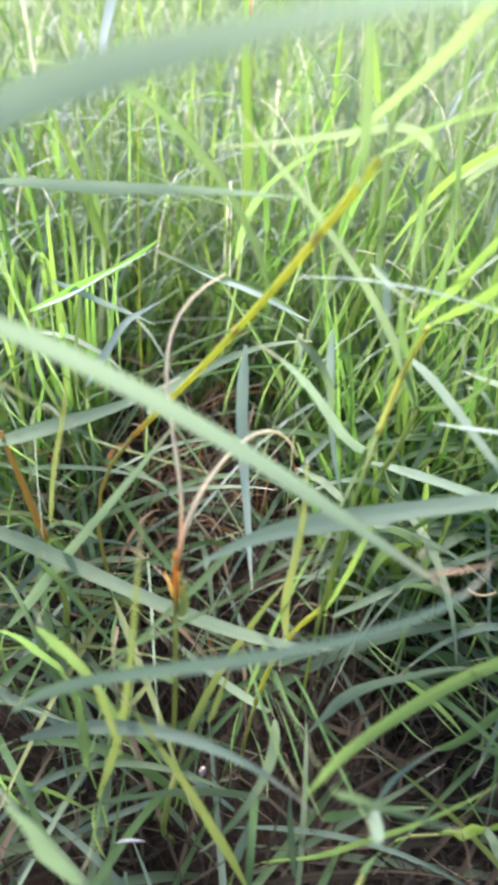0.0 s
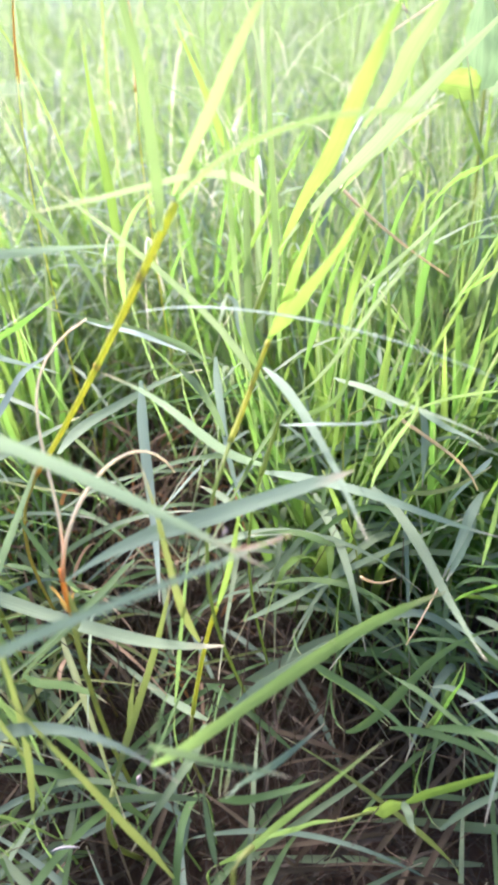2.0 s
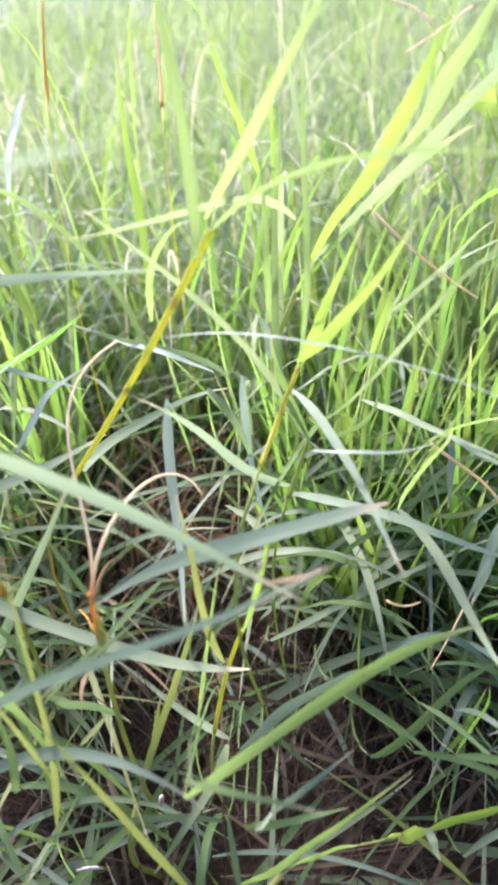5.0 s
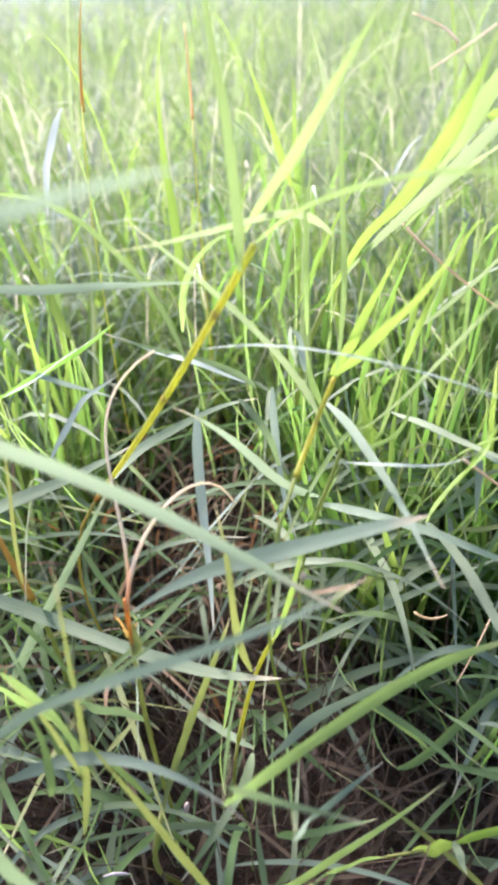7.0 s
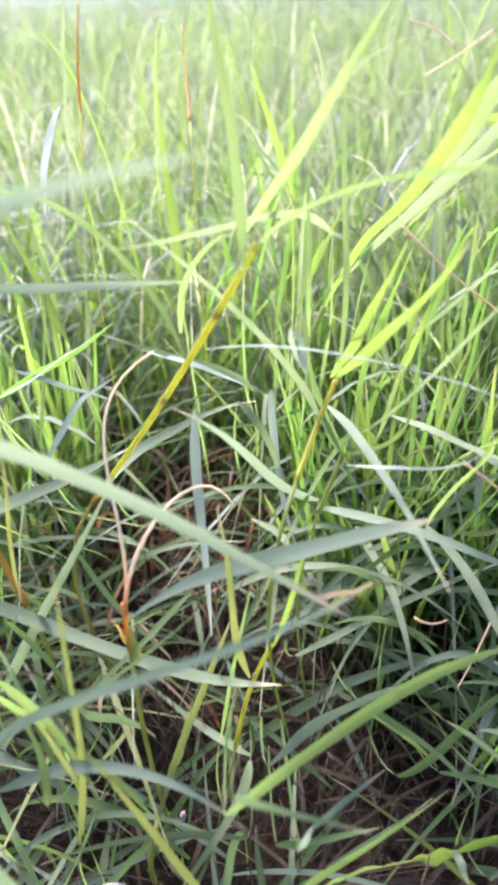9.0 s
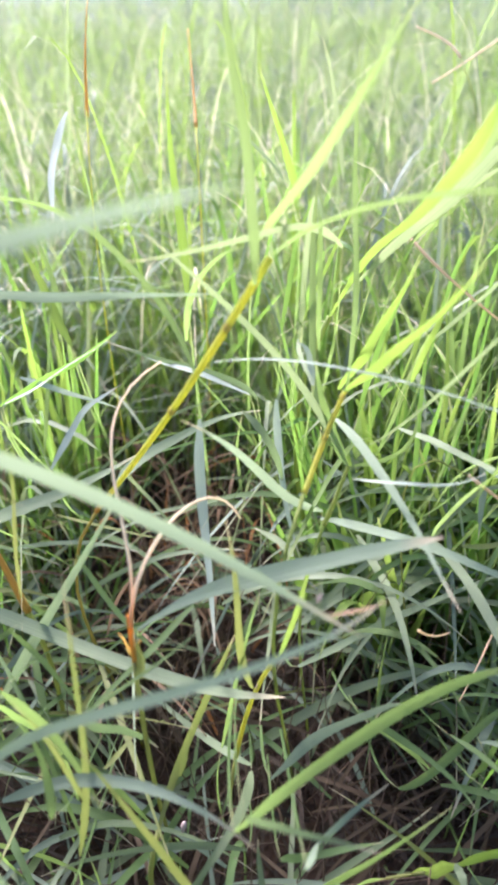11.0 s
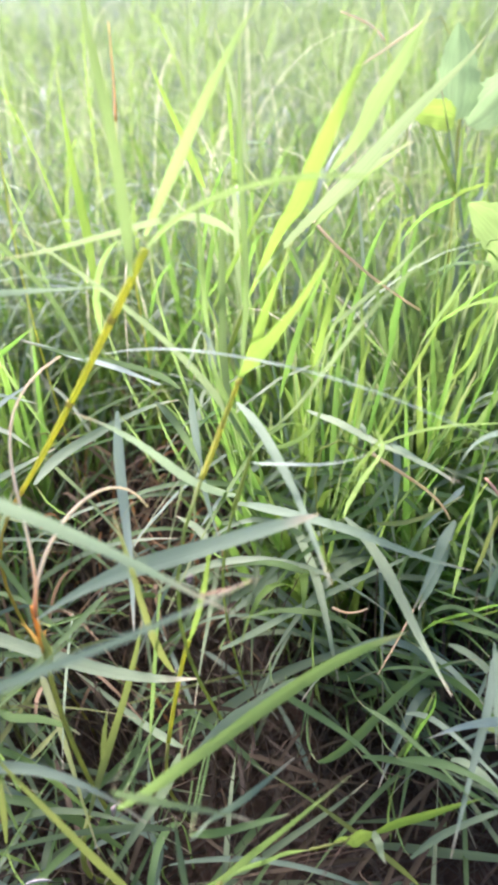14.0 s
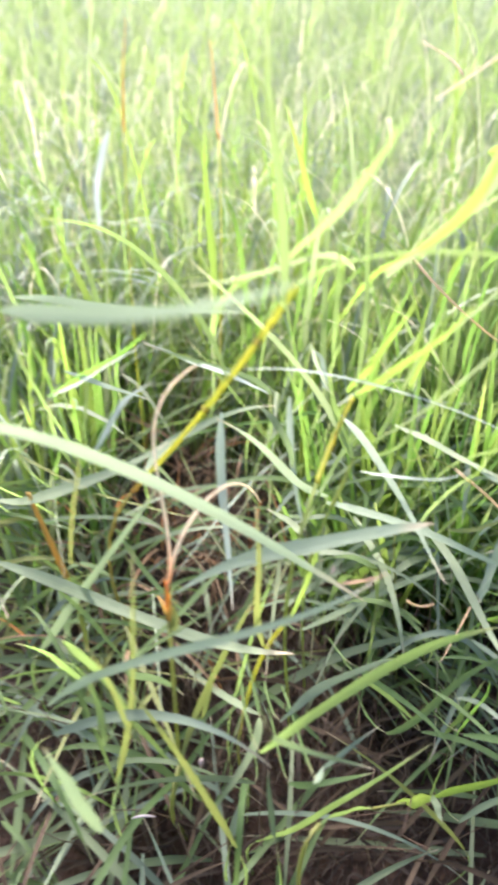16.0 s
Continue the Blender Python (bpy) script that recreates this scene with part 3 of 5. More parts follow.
shoot("bright", 2.4, (0.0804, 0.1723, 0.1784), (0.0830, 0.1696, 0.1908), (0.0848, 0.1661, 0.2035), (0.0873, 0.1606, 0.2150), culm=1.0)
shoot("bright", 1.5, (0.0795, 0.1096, 0.1820), (0.0899, 0.1183, 0.1896), (0.0987, 0.1310, 0.1929), (0.1096, 0.1418, 0.1944), culm=0.6)
shoot("bright", 2.5, (0.0912, 0.1335, 0.1775), (0.1060, 0.1530, 0.1900), (0.1222, 0.1759, 0.1933), (0.1384, 0.1972, 0.1979), culm=1.1)
shoot("bright", 2.3, (0.0822, 0.1618, 0.0957), (0.0877, 0.1709, 0.1083), (0.0931, 0.1864, 0.1144), (0.1034, 0.1990, 0.1160), culm=1.0)
shoot("lime", 2.1, (0.0879, 0.1537, 0.1324), (0.0889, 0.1465, 0.1565), (0.0965, 0.1277, 0.1759), (0.0856, 0.1128, 0.1939), culm=1.1)
shoot("mist", 3.3, (0.0541, 0.1627, 0.1348), (0.0728, 0.1455, 0.1461), (0.0958, 0.1231, 0.1447), (0.1221, 0.1294, 0.1290), culm=1.1, face=OPEN)
shoot("sage", 3.7, (0.0769, 0.2103, 0.0844), (0.0812, 0.1880, 0.0873), (0.0782, 0.1396, 0.1180), (0.0817, 0.1237, 0.0899), culm=1.1)
shoot("sage", 3.5, (0.0892, 0.1590, 0.1280), (0.1013, 0.1398, 0.1258), (0.1014, 0.1126, 0.1196), (0.1038, 0.0900, 0.1262), culm=1.1)
shoot("sage", 2.8, (0.0449, 0.1360, 0.0954), (0.0715, 0.1552, 0.0875), (0.1028, 0.1706, 0.0920), (0.1353, 0.1772, 0.0957), culm=1.1)
shoot("green", 3.2, (0.0245, 0.0604, 0.1435), (0.0364, 0.0830, 0.1165), (0.0730, 0.1028, 0.1314), (0.0894, 0.0859, 0.1576), culm=1.1, blunt=True, face=(0.18, -0.79, 0.56))
shoot("blue", 3.6, (0.0336, 0.0971, 0.0982), (0.0500, 0.1245, 0.0774), (0.0644, 0.1009, 0.1265), (0.0659, 0.0907, 0.1378), culm=1.1)
shoot("blue", 2.9, (0.0385, 0.0556, 0.1379), (0.0395, 0.0627, 0.1292), (0.0468, 0.0853, 0.0918), (0.0633, 0.0874, 0.1100), culm=1.1)
shoot("green", 2.9, (0.0270, 0.0927, 0.0247), (0.0446, 0.0861, 0.0511), (0.0481, 0.0695, 0.0966), (0.0762, 0.0780, 0.1158), culm=1.1)
shoot("sage", 4.6, (0.0803, 0.1185, -0.0065), (0.1067, 0.1066, 0.0138), (0.1284, 0.0902, 0.0364), (0.1457, 0.0728, 0.0618), culm=1.1)
shoot("olive", 2.4, (0.0193, 0.0726, 0.0659), (0.0107, 0.0754, 0.0905), (0.0056, 0.0689, 0.1277), (-0.0138, 0.0853, 0.1424), culm=1.1)
shoot("blue", 3.2, (-0.0385, 0.0937, 0.0989), (-0.0199, 0.0887, 0.1145), (0.0043, 0.0752, 0.1507), (0.0283, 0.0638, 0.1300), culm=1.1)
shoot("olive", 1.9, (-0.0208, 0.0901, 0.0751), (-0.0113, 0.0884, 0.1138), (-0.0070, 0.0804, 0.1524), (-0.0043, 0.0812, 0.1920), culm=0.8)
shoot("grey", 1.5, (0.0268, 0.0542, 0.1607), (0.0307, 0.0566, 0.1512), (0.0416, 0.0588, 0.1442), (0.0514, 0.0533, 0.1472), culm=0.6)
shoot("grey", 3.0, (0.0286, 0.1164, 0.0694), (0.0273, 0.0988, 0.0823), (0.0199, 0.0749, 0.1010), (0.0070, 0.0800, 0.0670), culm=1.1)
shoot("blue", 3.1, (0.0178, 0.0842, 0.0468), (0.0193, 0.0876, 0.0519), (0.0210, 0.0909, 0.0569), (0.0231, 0.0942, 0.0618), culm=1.1)
shoot("grey", 1.1, (-0.0207, 0.1084, 0.1086), (-0.0096, 0.1056, 0.1274), (0.0057, 0.0928, 0.1472), (0.0226, 0.1012, 0.1608), culm=0.5)
shoot_w = shoot("sage", 4.4, (-0.0647, 0.1462, 0.1226), (-0.0301, 0.1375, 0.1147), (0.0044, 0.1216, 0.1031), (0.0385, 0.1101, 0.1157), culm=1.1, blunt=True)
shoot("sage", 4.8, (-0.0715, 0.1718, 0.1309), (-0.0519, 0.1518, 0.1417), (-0.0198, 0.1414, 0.1647), (-0.0044, 0.1773, 0.1527), culm=1.1)
shoot("sage", 3.9, (-0.0140, 0.1763, 0.1393), (-0.0100, 0.2062, 0.1336), (0.0176, 0.2167, 0.1428), (0.0364, 0.1970, 0.1556), culm=1.1)
shoot_x3 = shoot("silver", 3.5, (0.0151, 0.1930, 0.1555), (0.0141, 0.1788, 0.1340), (0.0172, 0.1564, 0.1172), (0.0189, 0.1308, 0.1130), culm=1.1)
shoot("mist", 2.9, (0.0544, 0.1631, 0.1376), (0.0383, 0.1506, 0.1512), (0.0332, 0.1426, 0.1761), (0.0140, 0.1375, 0.1899), culm=1.0, face=(0.45, -0.88, -0.05))
shoot("grey", 2.3, (0.0359, 0.2158, 0.1494), (0.0270, 0.2065, 0.1669), (0.0102, 0.1844, 0.1794), (-0.0129, 0.1956, 0.1841), culm=1.0)
shoot("dusty", 3.2, (-0.0605, 0.2091, 0.1961), (-0.0305, 0.1968, 0.2001), (-0.0132, 0.1389, 0.2225), (0.0242, 0.1552, 0.2155), culm=0.9, face=(-0.53, -0.85, -0.05))
shoot("dusty", 3.6, (-0.0308, 0.1059, 0.2391), (-0.0162, 0.0924, 0.2458), (0.0033, 0.0403, 0.2657), (0.0298, 0.0656, 0.2632), culm=1.1, face=(-0.53, -0.84, -0.07))
shoot("blue", 4.9, (0.1447, 0.1992, 0.0833), (0.1337, 0.1802, 0.0861), (0.1229, 0.1612, 0.0907), (0.1124, 0.1431, 0.0978), culm=1.1)
shoot("olive", 1.8, (0.0972, 0.1517, 0.1308), (0.1106, 0.1579, 0.1218), (0.1235, 0.1671, 0.1191), (0.1369, 0.1774, 0.1181), culm=0.8)
shoot("grey", 2.0, (0.1176, 0.1554, 0.0840), (0.1165, 0.1469, 0.0737), (0.1132, 0.1399, 0.0653), (0.1052, 0.1330, 0.0570), culm=0.9)
shoot("sage", 2.6, (0.0795, 0.1785, 0.1590), (0.0885, 0.1561, 0.1653), (0.0951, 0.1332, 0.1743), (0.1062, 0.1112, 0.1781), culm=1.1, face=OPEN)
shoot("silver", 1.6, (0.0582, 0.1361, 0.1707), (0.0651, 0.1182, 0.1824), (0.0783, 0.1133, 0.1826), (0.0914, 0.1318, 0.1746), culm=0.7)
shoot("blue", 2.7, (0.1095, 0.1783, 0.1439), (0.1104, 0.1729, 0.1368), (0.1088, 0.1677, 0.1301), (0.1070, 0.1624, 0.1232), culm=1.1)
shoot("olive", 1.3, (-0.0377, 0.1161, 0.1933), (-0.0325, 0.1157, 0.1886), (-0.0268, 0.1159, 0.1849), (-0.0209, 0.1159, 0.1812), culm=0.6)
shoot("silver", 1.8, (-0.0428, 0.1935, 0.1736), (-0.0307, 0.1899, 0.1708), (-0.0207, 0.1959, 0.1629), (-0.0137, 0.2020, 0.1556), culm=0.8)
shoot("green", 2.8, (-0.0343, 0.1199, 0.0873), (-0.0371, 0.1155, 0.1029), (-0.0400, 0.1109, 0.1186), (-0.0467, 0.1034, 0.1319), culm=1.1)
shoot("sage", 3.3, (-0.0599, 0.1485, 0.0684), (-0.0396, 0.1423, 0.1044), (-0.0206, 0.1337, 0.1409), (-0.0013, 0.1253, 0.1768), culm=1.1)
shoot("sage", 4.3, (-0.0165, 0.0566, 0.1133), (-0.0200, 0.0562, 0.1291), (-0.0225, 0.0551, 0.1449), (-0.0232, 0.0529, 0.1609), culm=1.1)
shoot("olive", 1.1, (-0.0341, 0.1297, 0.1379), (-0.0310, 0.1255, 0.1606), (-0.0235, 0.1196, 0.1818), (-0.0199, 0.1105, 0.2029), culm=0.5)
shoot("grey", 2.1, (0.0263, 0.0976, 0.0585), (0.0063, 0.0986, 0.0647), (-0.0144, 0.0939, 0.0709), (-0.0292, 0.0824, 0.0810), culm=0.9)
shoot("green", 2.3, (0.0348, 0.0742, 0.1014), (0.0398, 0.0832, 0.0829), (0.0550, 0.0859, 0.0813), (0.0607, 0.0774, 0.1014), culm=0.9)
shoot("olive", 1.6, (0.1026, 0.0828, 0.0365), (0.0903, 0.0852, 0.0568), (0.0724, 0.0919, 0.0760), (0.0524, 0.1088, 0.0719), culm=0.7)
shoot("green", 3.4, (0.0845, 0.1666, 0.0364), (0.1043, 0.1608, 0.0393), (0.1228, 0.1542, 0.0357), (0.1398, 0.1475, 0.0259), culm=1.1)
shoot("green", 1.8, (0.0664, 0.1211, 0.0851), (0.0751, 0.1193, 0.0790), (0.0830, 0.1173, 0.0730), (0.0889, 0.1137, 0.0645), culm=0.8)
shoot("silver", 2.9, (0.1367, 0.1077, 0.0824), (0.1275, 0.1037, 0.0911), (0.1162, 0.0943, 0.1096), (0.1007, 0.0924, 0.1044), culm=1.0, face=OPEN)
shoot("mist", 2.4, (0.1277, 0.1175, 0.1022), (0.1215, 0.0993, 0.0986), (0.1093, 0.0835, 0.0972), (0.1004, 0.0672, 0.0915), culm=1.0, face=OPEN)
shoot("mist", 2.2, (0.1389, 0.1378, 0.0835), (0.1324, 0.1205, 0.0874), (0.1257, 0.1038, 0.0935), (0.1184, 0.0886, 0.1022), culm=0.9, face=OPEN)
shoot("silver", 1.9, (0.1549, 0.1569, 0.1533), (0.1320, 0.1543, 0.1679), (0.1160, 0.1370, 0.1702), (0.1056, 0.1140, 0.1751), culm=1.0, face=(0.65, -0.7, 0.2))
shoot("bright", 1.3, (0.1575, 0.1981, 0.1850), (0.1435, 0.1834, 0.1916), (0.1294, 0.1688, 0.1996), (0.1152, 0.1527, 0.2014), culm=0.6)
shoot("bright", 1.6, (0.1177, 0.1612, 0.1767), (0.1228, 0.1524, 0.1827), (0.1199, 0.1468, 0.1977), (0.1290, 0.1576, 0.2018), culm=0.7)
shoot("green", 1.5, (0.1211, 0.1379, 0.1088), (0.1217, 0.1381, 0.1265), (0.1237, 0.1383, 0.1444), (0.1255, 0.1419, 0.1617), culm=0.7)
shoot("olive", 1.2, (0.1195, 0.1229, 0.1342), (0.1220, 0.1231, 0.1468), (0.1241, 0.1229, 0.1596), (0.1257, 0.1218, 0.1723), culm=0.5)
shoot("sage", 2.6, (0.1139, 0.1026, 0.1475), (0.1277, 0.1267, 0.1281), (0.1432, 0.1524, 0.1120), (0.1615, 0.1770, 0.0978), culm=1.1)
shoot("bright", 3.4, (0.1261, 0.1622, 0.0680), (0.1380, 0.1604, 0.0673), (0.1482, 0.1613, 0.0704), (0.1592, 0.1628, 0.0745), culm=1.1)
shoot("silver", 3.0, (-0.0274, 0.2577, 0.2431), (-0.0330, 0.2414, 0.2331), (-0.0286, 0.2232, 0.2252), (-0.0259, 0.2045, 0.2204), culm=1.1)
shoot("bright", 2.9, (0.0133, 0.2034, 0.1930), (0.0126, 0.2151, 0.2126), (0.0091, 0.2242, 0.2354), (0.0107, 0.2224, 0.2588), culm=1.1)
shoot("silver", 2.6, (-0.0460, 0.1815, 0.1700), (-0.0323, 0.1825, 0.1766), (-0.0192, 0.1841, 0.1843), (-0.0065, 0.1860, 0.1926), culm=1.1)
shoot("grey", 2.7, (0.0435, 0.1476, 0.1327), (0.0413, 0.1561, 0.1311), (0.0375, 0.1632, 0.1285), (0.0326, 0.1700, 0.1254), culm=1.1)
shoot("sage", 4.2, (0.0252, 0.1471, 0.0291), (0.0525, 0.1622, 0.0382), (0.0837, 0.1670, 0.0515), (0.1131, 0.1592, 0.0636), culm=1.1)
shoot("bright", 2.5, (0.0517, 0.2308, 0.2187), (0.0473, 0.2282, 0.2322), (0.0425, 0.2253, 0.2456), (0.0381, 0.2223, 0.2590), culm=1.1)
shoot("pale", 1.8, (0.0667, 0.2334, 0.2234), (0.0654, 0.2395, 0.2363), (0.0641, 0.2427, 0.2516), (0.0587, 0.2392, 0.2649), culm=0.8)
shoot("sage", 2.0, (0.0248, 0.2868, 0.1581), (-0.0013, 0.2580, 0.1792), (-0.0161, 0.2184, 0.1957), (-0.0180, 0.1783, 0.2142), culm=0.9)
shoot("sage", 3.4, (0.0557, 0.3544, 0.1953), (0.0435, 0.3526, 0.2120), (0.0313, 0.3401, 0.2250), (0.0198, 0.3238, 0.2305), culm=1.1)
shoot("green", 1.3, (0.0500, 0.1537, 0.1998), (0.0488, 0.1517, 0.2156), (0.0501, 0.1546, 0.2324), (0.0495, 0.1664, 0.2440), culm=0.6)
shoot("grey", 2.5, (0.0300, 0.1821, 0.1646), (0.0398, 0.1654, 0.1656), (0.0413, 0.1733, 0.1461), (0.0431, 0.1795, 0.1359), culm=1.1)
shoot("silver", 2.6, (0.0416, 0.1924, 0.1626), (0.0405, 0.1839, 0.1480), (0.0425, 0.1728, 0.1332), (0.0472, 0.1601, 0.1205), culm=1.0)
shoot("green", 1.5, (0.0641, 0.1663, 0.1529), (0.0726, 0.1604, 0.1576), (0.0842, 0.1585, 0.1636), (0.0814, 0.1678, 0.1741), culm=0.7)
shoot("green", 2.8, (0.1063, 0.1296, 0.0293), (0.1113, 0.1291, 0.0434), (0.1140, 0.1289, 0.0582), (0.1162, 0.1282, 0.0730), culm=1.1)
shoot("sage", 2.8, (0.0285, 0.1263, 0.0568), (0.0131, 0.1406, 0.0456), (-0.0013, 0.1597, 0.0431), (-0.0189, 0.1751, 0.0411), culm=1.1)
shoot("olive", 1.7, (-0.0153, 0.1099, 0.0849), (-0.0127, 0.1143, 0.0842), (-0.0101, 0.1185, 0.0836), (-0.0073, 0.1227, 0.0833), culm=0.7)
shoot("grey", 1.9, (0.0316, 0.0725, 0.0721), (0.0303, 0.0772, 0.0773), (0.0295, 0.0819, 0.0825), (0.0297, 0.0866, 0.0878), culm=0.8)
shoot("grey", 2.1, (0.1174, 0.1039, 0.0311), (0.1058, 0.1109, 0.0234), (0.0935, 0.1163, 0.0153), (0.0812, 0.1202, 0.0066), culm=0.9)
shoot("green", 2.2, (0.0866, 0.1069, 0.0739), (0.1038, 0.1033, 0.0770), (0.1167, 0.0940, 0.0709), (0.1306, 0.0859, 0.0655), culm=0.9)
shoot("grey", 2.2, (0.0978, 0.1545, 0.0741), (0.0773, 0.1512, 0.0995), (0.0593, 0.1291, 0.1192), (0.0502, 0.1077, 0.1412), culm=1.0)
shoot("grey", 2.2, (0.0794, 0.1687, 0.0934), (0.0676, 0.1586, 0.1107), (0.0566, 0.1456, 0.1259), (0.0471, 0.1288, 0.1389), culm=1.0)
shoot("olive", 0.9, (-0.0332, 0.1718, 0.1330), (-0.0188, 0.1610, 0.1370), (-0.0046, 0.1502, 0.1422), (0.0086, 0.1390, 0.1488), culm=0.4)
shoot("olive", 1.4, (-0.0113, 0.0812, 0.1165), (-0.0125, 0.0796, 0.1347), (-0.0134, 0.0774, 0.1530), (-0.0163, 0.0723, 0.1703), culm=0.6)
shoot("bright", 2.5, (0.0514, 0.2048, 0.1859), (0.0640, 0.2349, 0.2008), (0.0794, 0.2668, 0.2081), (0.0916, 0.2988, 0.2184), culm=1.1)
shoot("silver", 3.0, (0.0324, 0.1829, 0.1704), (0.0066, 0.1925, 0.1785), (0.0021, 0.1958, 0.1765), (-0.0141, 0.2012, 0.1818), culm=1.1)
shoot("silver", 2.3, (-0.0294, 0.1642, 0.1571), (-0.0204, 0.1799, 0.1703), (-0.0211, 0.1816, 0.1676), (-0.0092, 0.1905, 0.1716), culm=0.9)
shoot("bright", 3.2, (-0.0290, 0.2134, 0.1747), (-0.0353, 0.2228, 0.1848), (-0.0436, 0.2319, 0.1988), (-0.0507, 0.2398, 0.2155), culm=1.1)
shoot("lime", 1.2, (-0.0374, 0.1842, 0.1482), (-0.0363, 0.2019, 0.1652), (-0.0385, 0.2113, 0.1692), (-0.0339, 0.2302, 0.2017), culm=0.5)
shoot("fresh", 3.0, (-0.0470, 0.1816, 0.1702), (-0.0349, 0.1943, 0.1714), (-0.0225, 0.2058, 0.1746), (-0.0126, 0.2159, 0.1791), culm=1.1)
shoot("lime", 1.9, (-0.0326, 0.2206, 0.1804), (-0.0354, 0.2298, 0.1959), (-0.0390, 0.2341, 0.2022), (-0.0422, 0.2392, 0.2113), culm=0.8)
shoot("lime", 3.2, (0.0542, 0.1726, 0.1648), (0.0515, 0.1956, 0.1721), (0.0556, 0.2241, 0.1991), (0.0596, 0.2439, 0.2259), culm=1.1)
shoot("silver", 2.2, (0.0502, 0.1667, 0.1820), (0.0501, 0.1700, 0.1860), (0.0505, 0.1739, 0.1920), (0.0459, 0.1752, 0.1916), culm=0.9)
shoot("lime", 1.9, (0.0827, 0.1868, 0.1681), (0.0894, 0.1953, 0.1800), (0.0945, 0.1985, 0.1820), (0.0997, 0.2054, 0.1939), culm=0.8)
shoot("fresh", 2.7, (0.0875, 0.1766, 0.1306), (0.0908, 0.1946, 0.1456), (0.0957, 0.2075, 0.1588), (0.0982, 0.2206, 0.1753), culm=1.1)
shoot("bright", 2.6, (0.0985, 0.1869, 0.1369), (0.1019, 0.2029, 0.1506), (0.1078, 0.2157, 0.1640), (0.1056, 0.2309, 0.1837), culm=1.0)
shoot("lime", 1.6, (0.0873, 0.1567, 0.1501), (0.0958, 0.1685, 0.1612), (0.1029, 0.1792, 0.1751), (0.1108, 0.1844, 0.1810), culm=0.6)
shoot("fresh", 2.4, (0.0992, 0.1827, 0.1350), (0.1100, 0.1996, 0.1526), (0.1167, 0.2129, 0.1699), (0.1226, 0.2237, 0.1859), culm=1.0)
shoot("bright", 2.6, (0.0781, 0.1732, 0.1313), (0.0851, 0.1913, 0.1488), (0.0843, 0.1974, 0.1483), (0.0925, 0.2114, 0.1667), culm=1.0)
shoot("fresh", 3.2, (0.0737, 0.2107, 0.1450), (0.0819, 0.2290, 0.1646), (0.0875, 0.2375, 0.1662), (0.1013, 0.2515, 0.1920), culm=1.1)
shoot("fresh", 2.6, (0.0462, 0.2347, 0.1676), (0.0499, 0.2521, 0.1833), (0.0535, 0.2654, 0.1919), (0.0633, 0.2792, 0.2103), culm=1.0)
shoot("lime", 2.0, (-0.0179, 0.0760, 0.1216), (-0.0174, 0.0789, 0.1244), (-0.0199, 0.0919, 0.1351), (-0.0299, 0.0905, 0.1406), culm=0.8)
shoot("green", 1.6, (-0.0217, 0.1465, 0.1378), (-0.0095, 0.1321, 0.1265), (-0.0013, 0.1238, 0.1259), (0.0087, 0.1143, 0.1241), culm=0.6)
shoot("green", 1.9, (0.0138, 0.1307, 0.1313), (0.0046, 0.1201, 0.1299), (-0.0072, 0.1053, 0.1277), (-0.0151, 0.0940, 0.1297), culm=0.8)
shoot("grey", 3.0, (-0.0163, 0.1053, 0.1166), (-0.0099, 0.1059, 0.1079), (-0.0041, 0.1115, 0.1034), (0.0016, 0.1100, 0.0945), culm=1.1)
shoot("green", 2.4, (-0.0289, 0.0934, 0.1451), (-0.0210, 0.0935, 0.1361), (-0.0145, 0.0893, 0.1256), (-0.0077, 0.0811, 0.1144), culm=1.0)
shoot("green", 1.6, (-0.0371, 0.1232, 0.1325), (-0.0266, 0.1177, 0.1254), (-0.0270, 0.1156, 0.1253), (-0.0119, 0.1046, 0.1148), culm=0.6)
shoot("lime", 2.6, (0.0829, 0.2054, 0.2080), (0.1045, 0.2170, 0.2268), (0.1086, 0.2223, 0.2218), (0.1219, 0.2297, 0.2302), culm=1.0)
shoot("pale", 2.3, (0.0889, 0.1887, 0.1841), (0.1047, 0.1977, 0.1885), (0.1177, 0.2077, 0.2001), (0.1280, 0.2141, 0.2025), culm=0.9)
shoot("lime", 2.0, (0.1200, 0.1925, 0.1728), (0.1307, 0.2005, 0.1822), (0.1364, 0.2069, 0.1882), (0.1432, 0.2126, 0.1933), culm=0.8)
shoot("fresh", 1.7, (0.1236, 0.1989, 0.1736), (0.1335, 0.2034, 0.1790), (0.1465, 0.2058, 0.1849), (0.1525, 0.2091, 0.1877), culm=0.7)
shoot("bright", 3.0, (0.0848, 0.1877, 0.1765), (0.0887, 0.1970, 0.1855), (0.0908, 0.2035, 0.1896), (0.0960, 0.2109, 0.1979), culm=1.1)
shoot("fresh", 3.4, (0.0993, 0.2175, 0.1634), (0.1060, 0.2308, 0.1712), (0.1101, 0.2458, 0.1834), (0.1243, 0.2574, 0.1995), culm=1.1)
shoot("fresh", 3.2, (0.1170, 0.2202, 0.1577), (0.1220, 0.2341, 0.1728), (0.1269, 0.2425, 0.1774), (0.1347, 0.2541, 0.1973), culm=1.1)
shoot("bright", 2.4, (0.1498, 0.2597, 0.2019), (0.1484, 0.2663, 0.2080), (0.1452, 0.2738, 0.2177), (0.1431, 0.2800, 0.2253), culm=1.0)
shoot("bright", 2.2, (0.1498, 0.2597, 0.2019), (0.1525, 0.2656, 0.2080), (0.1540, 0.2723, 0.2165), (0.1568, 0.2780, 0.2253), culm=0.9)
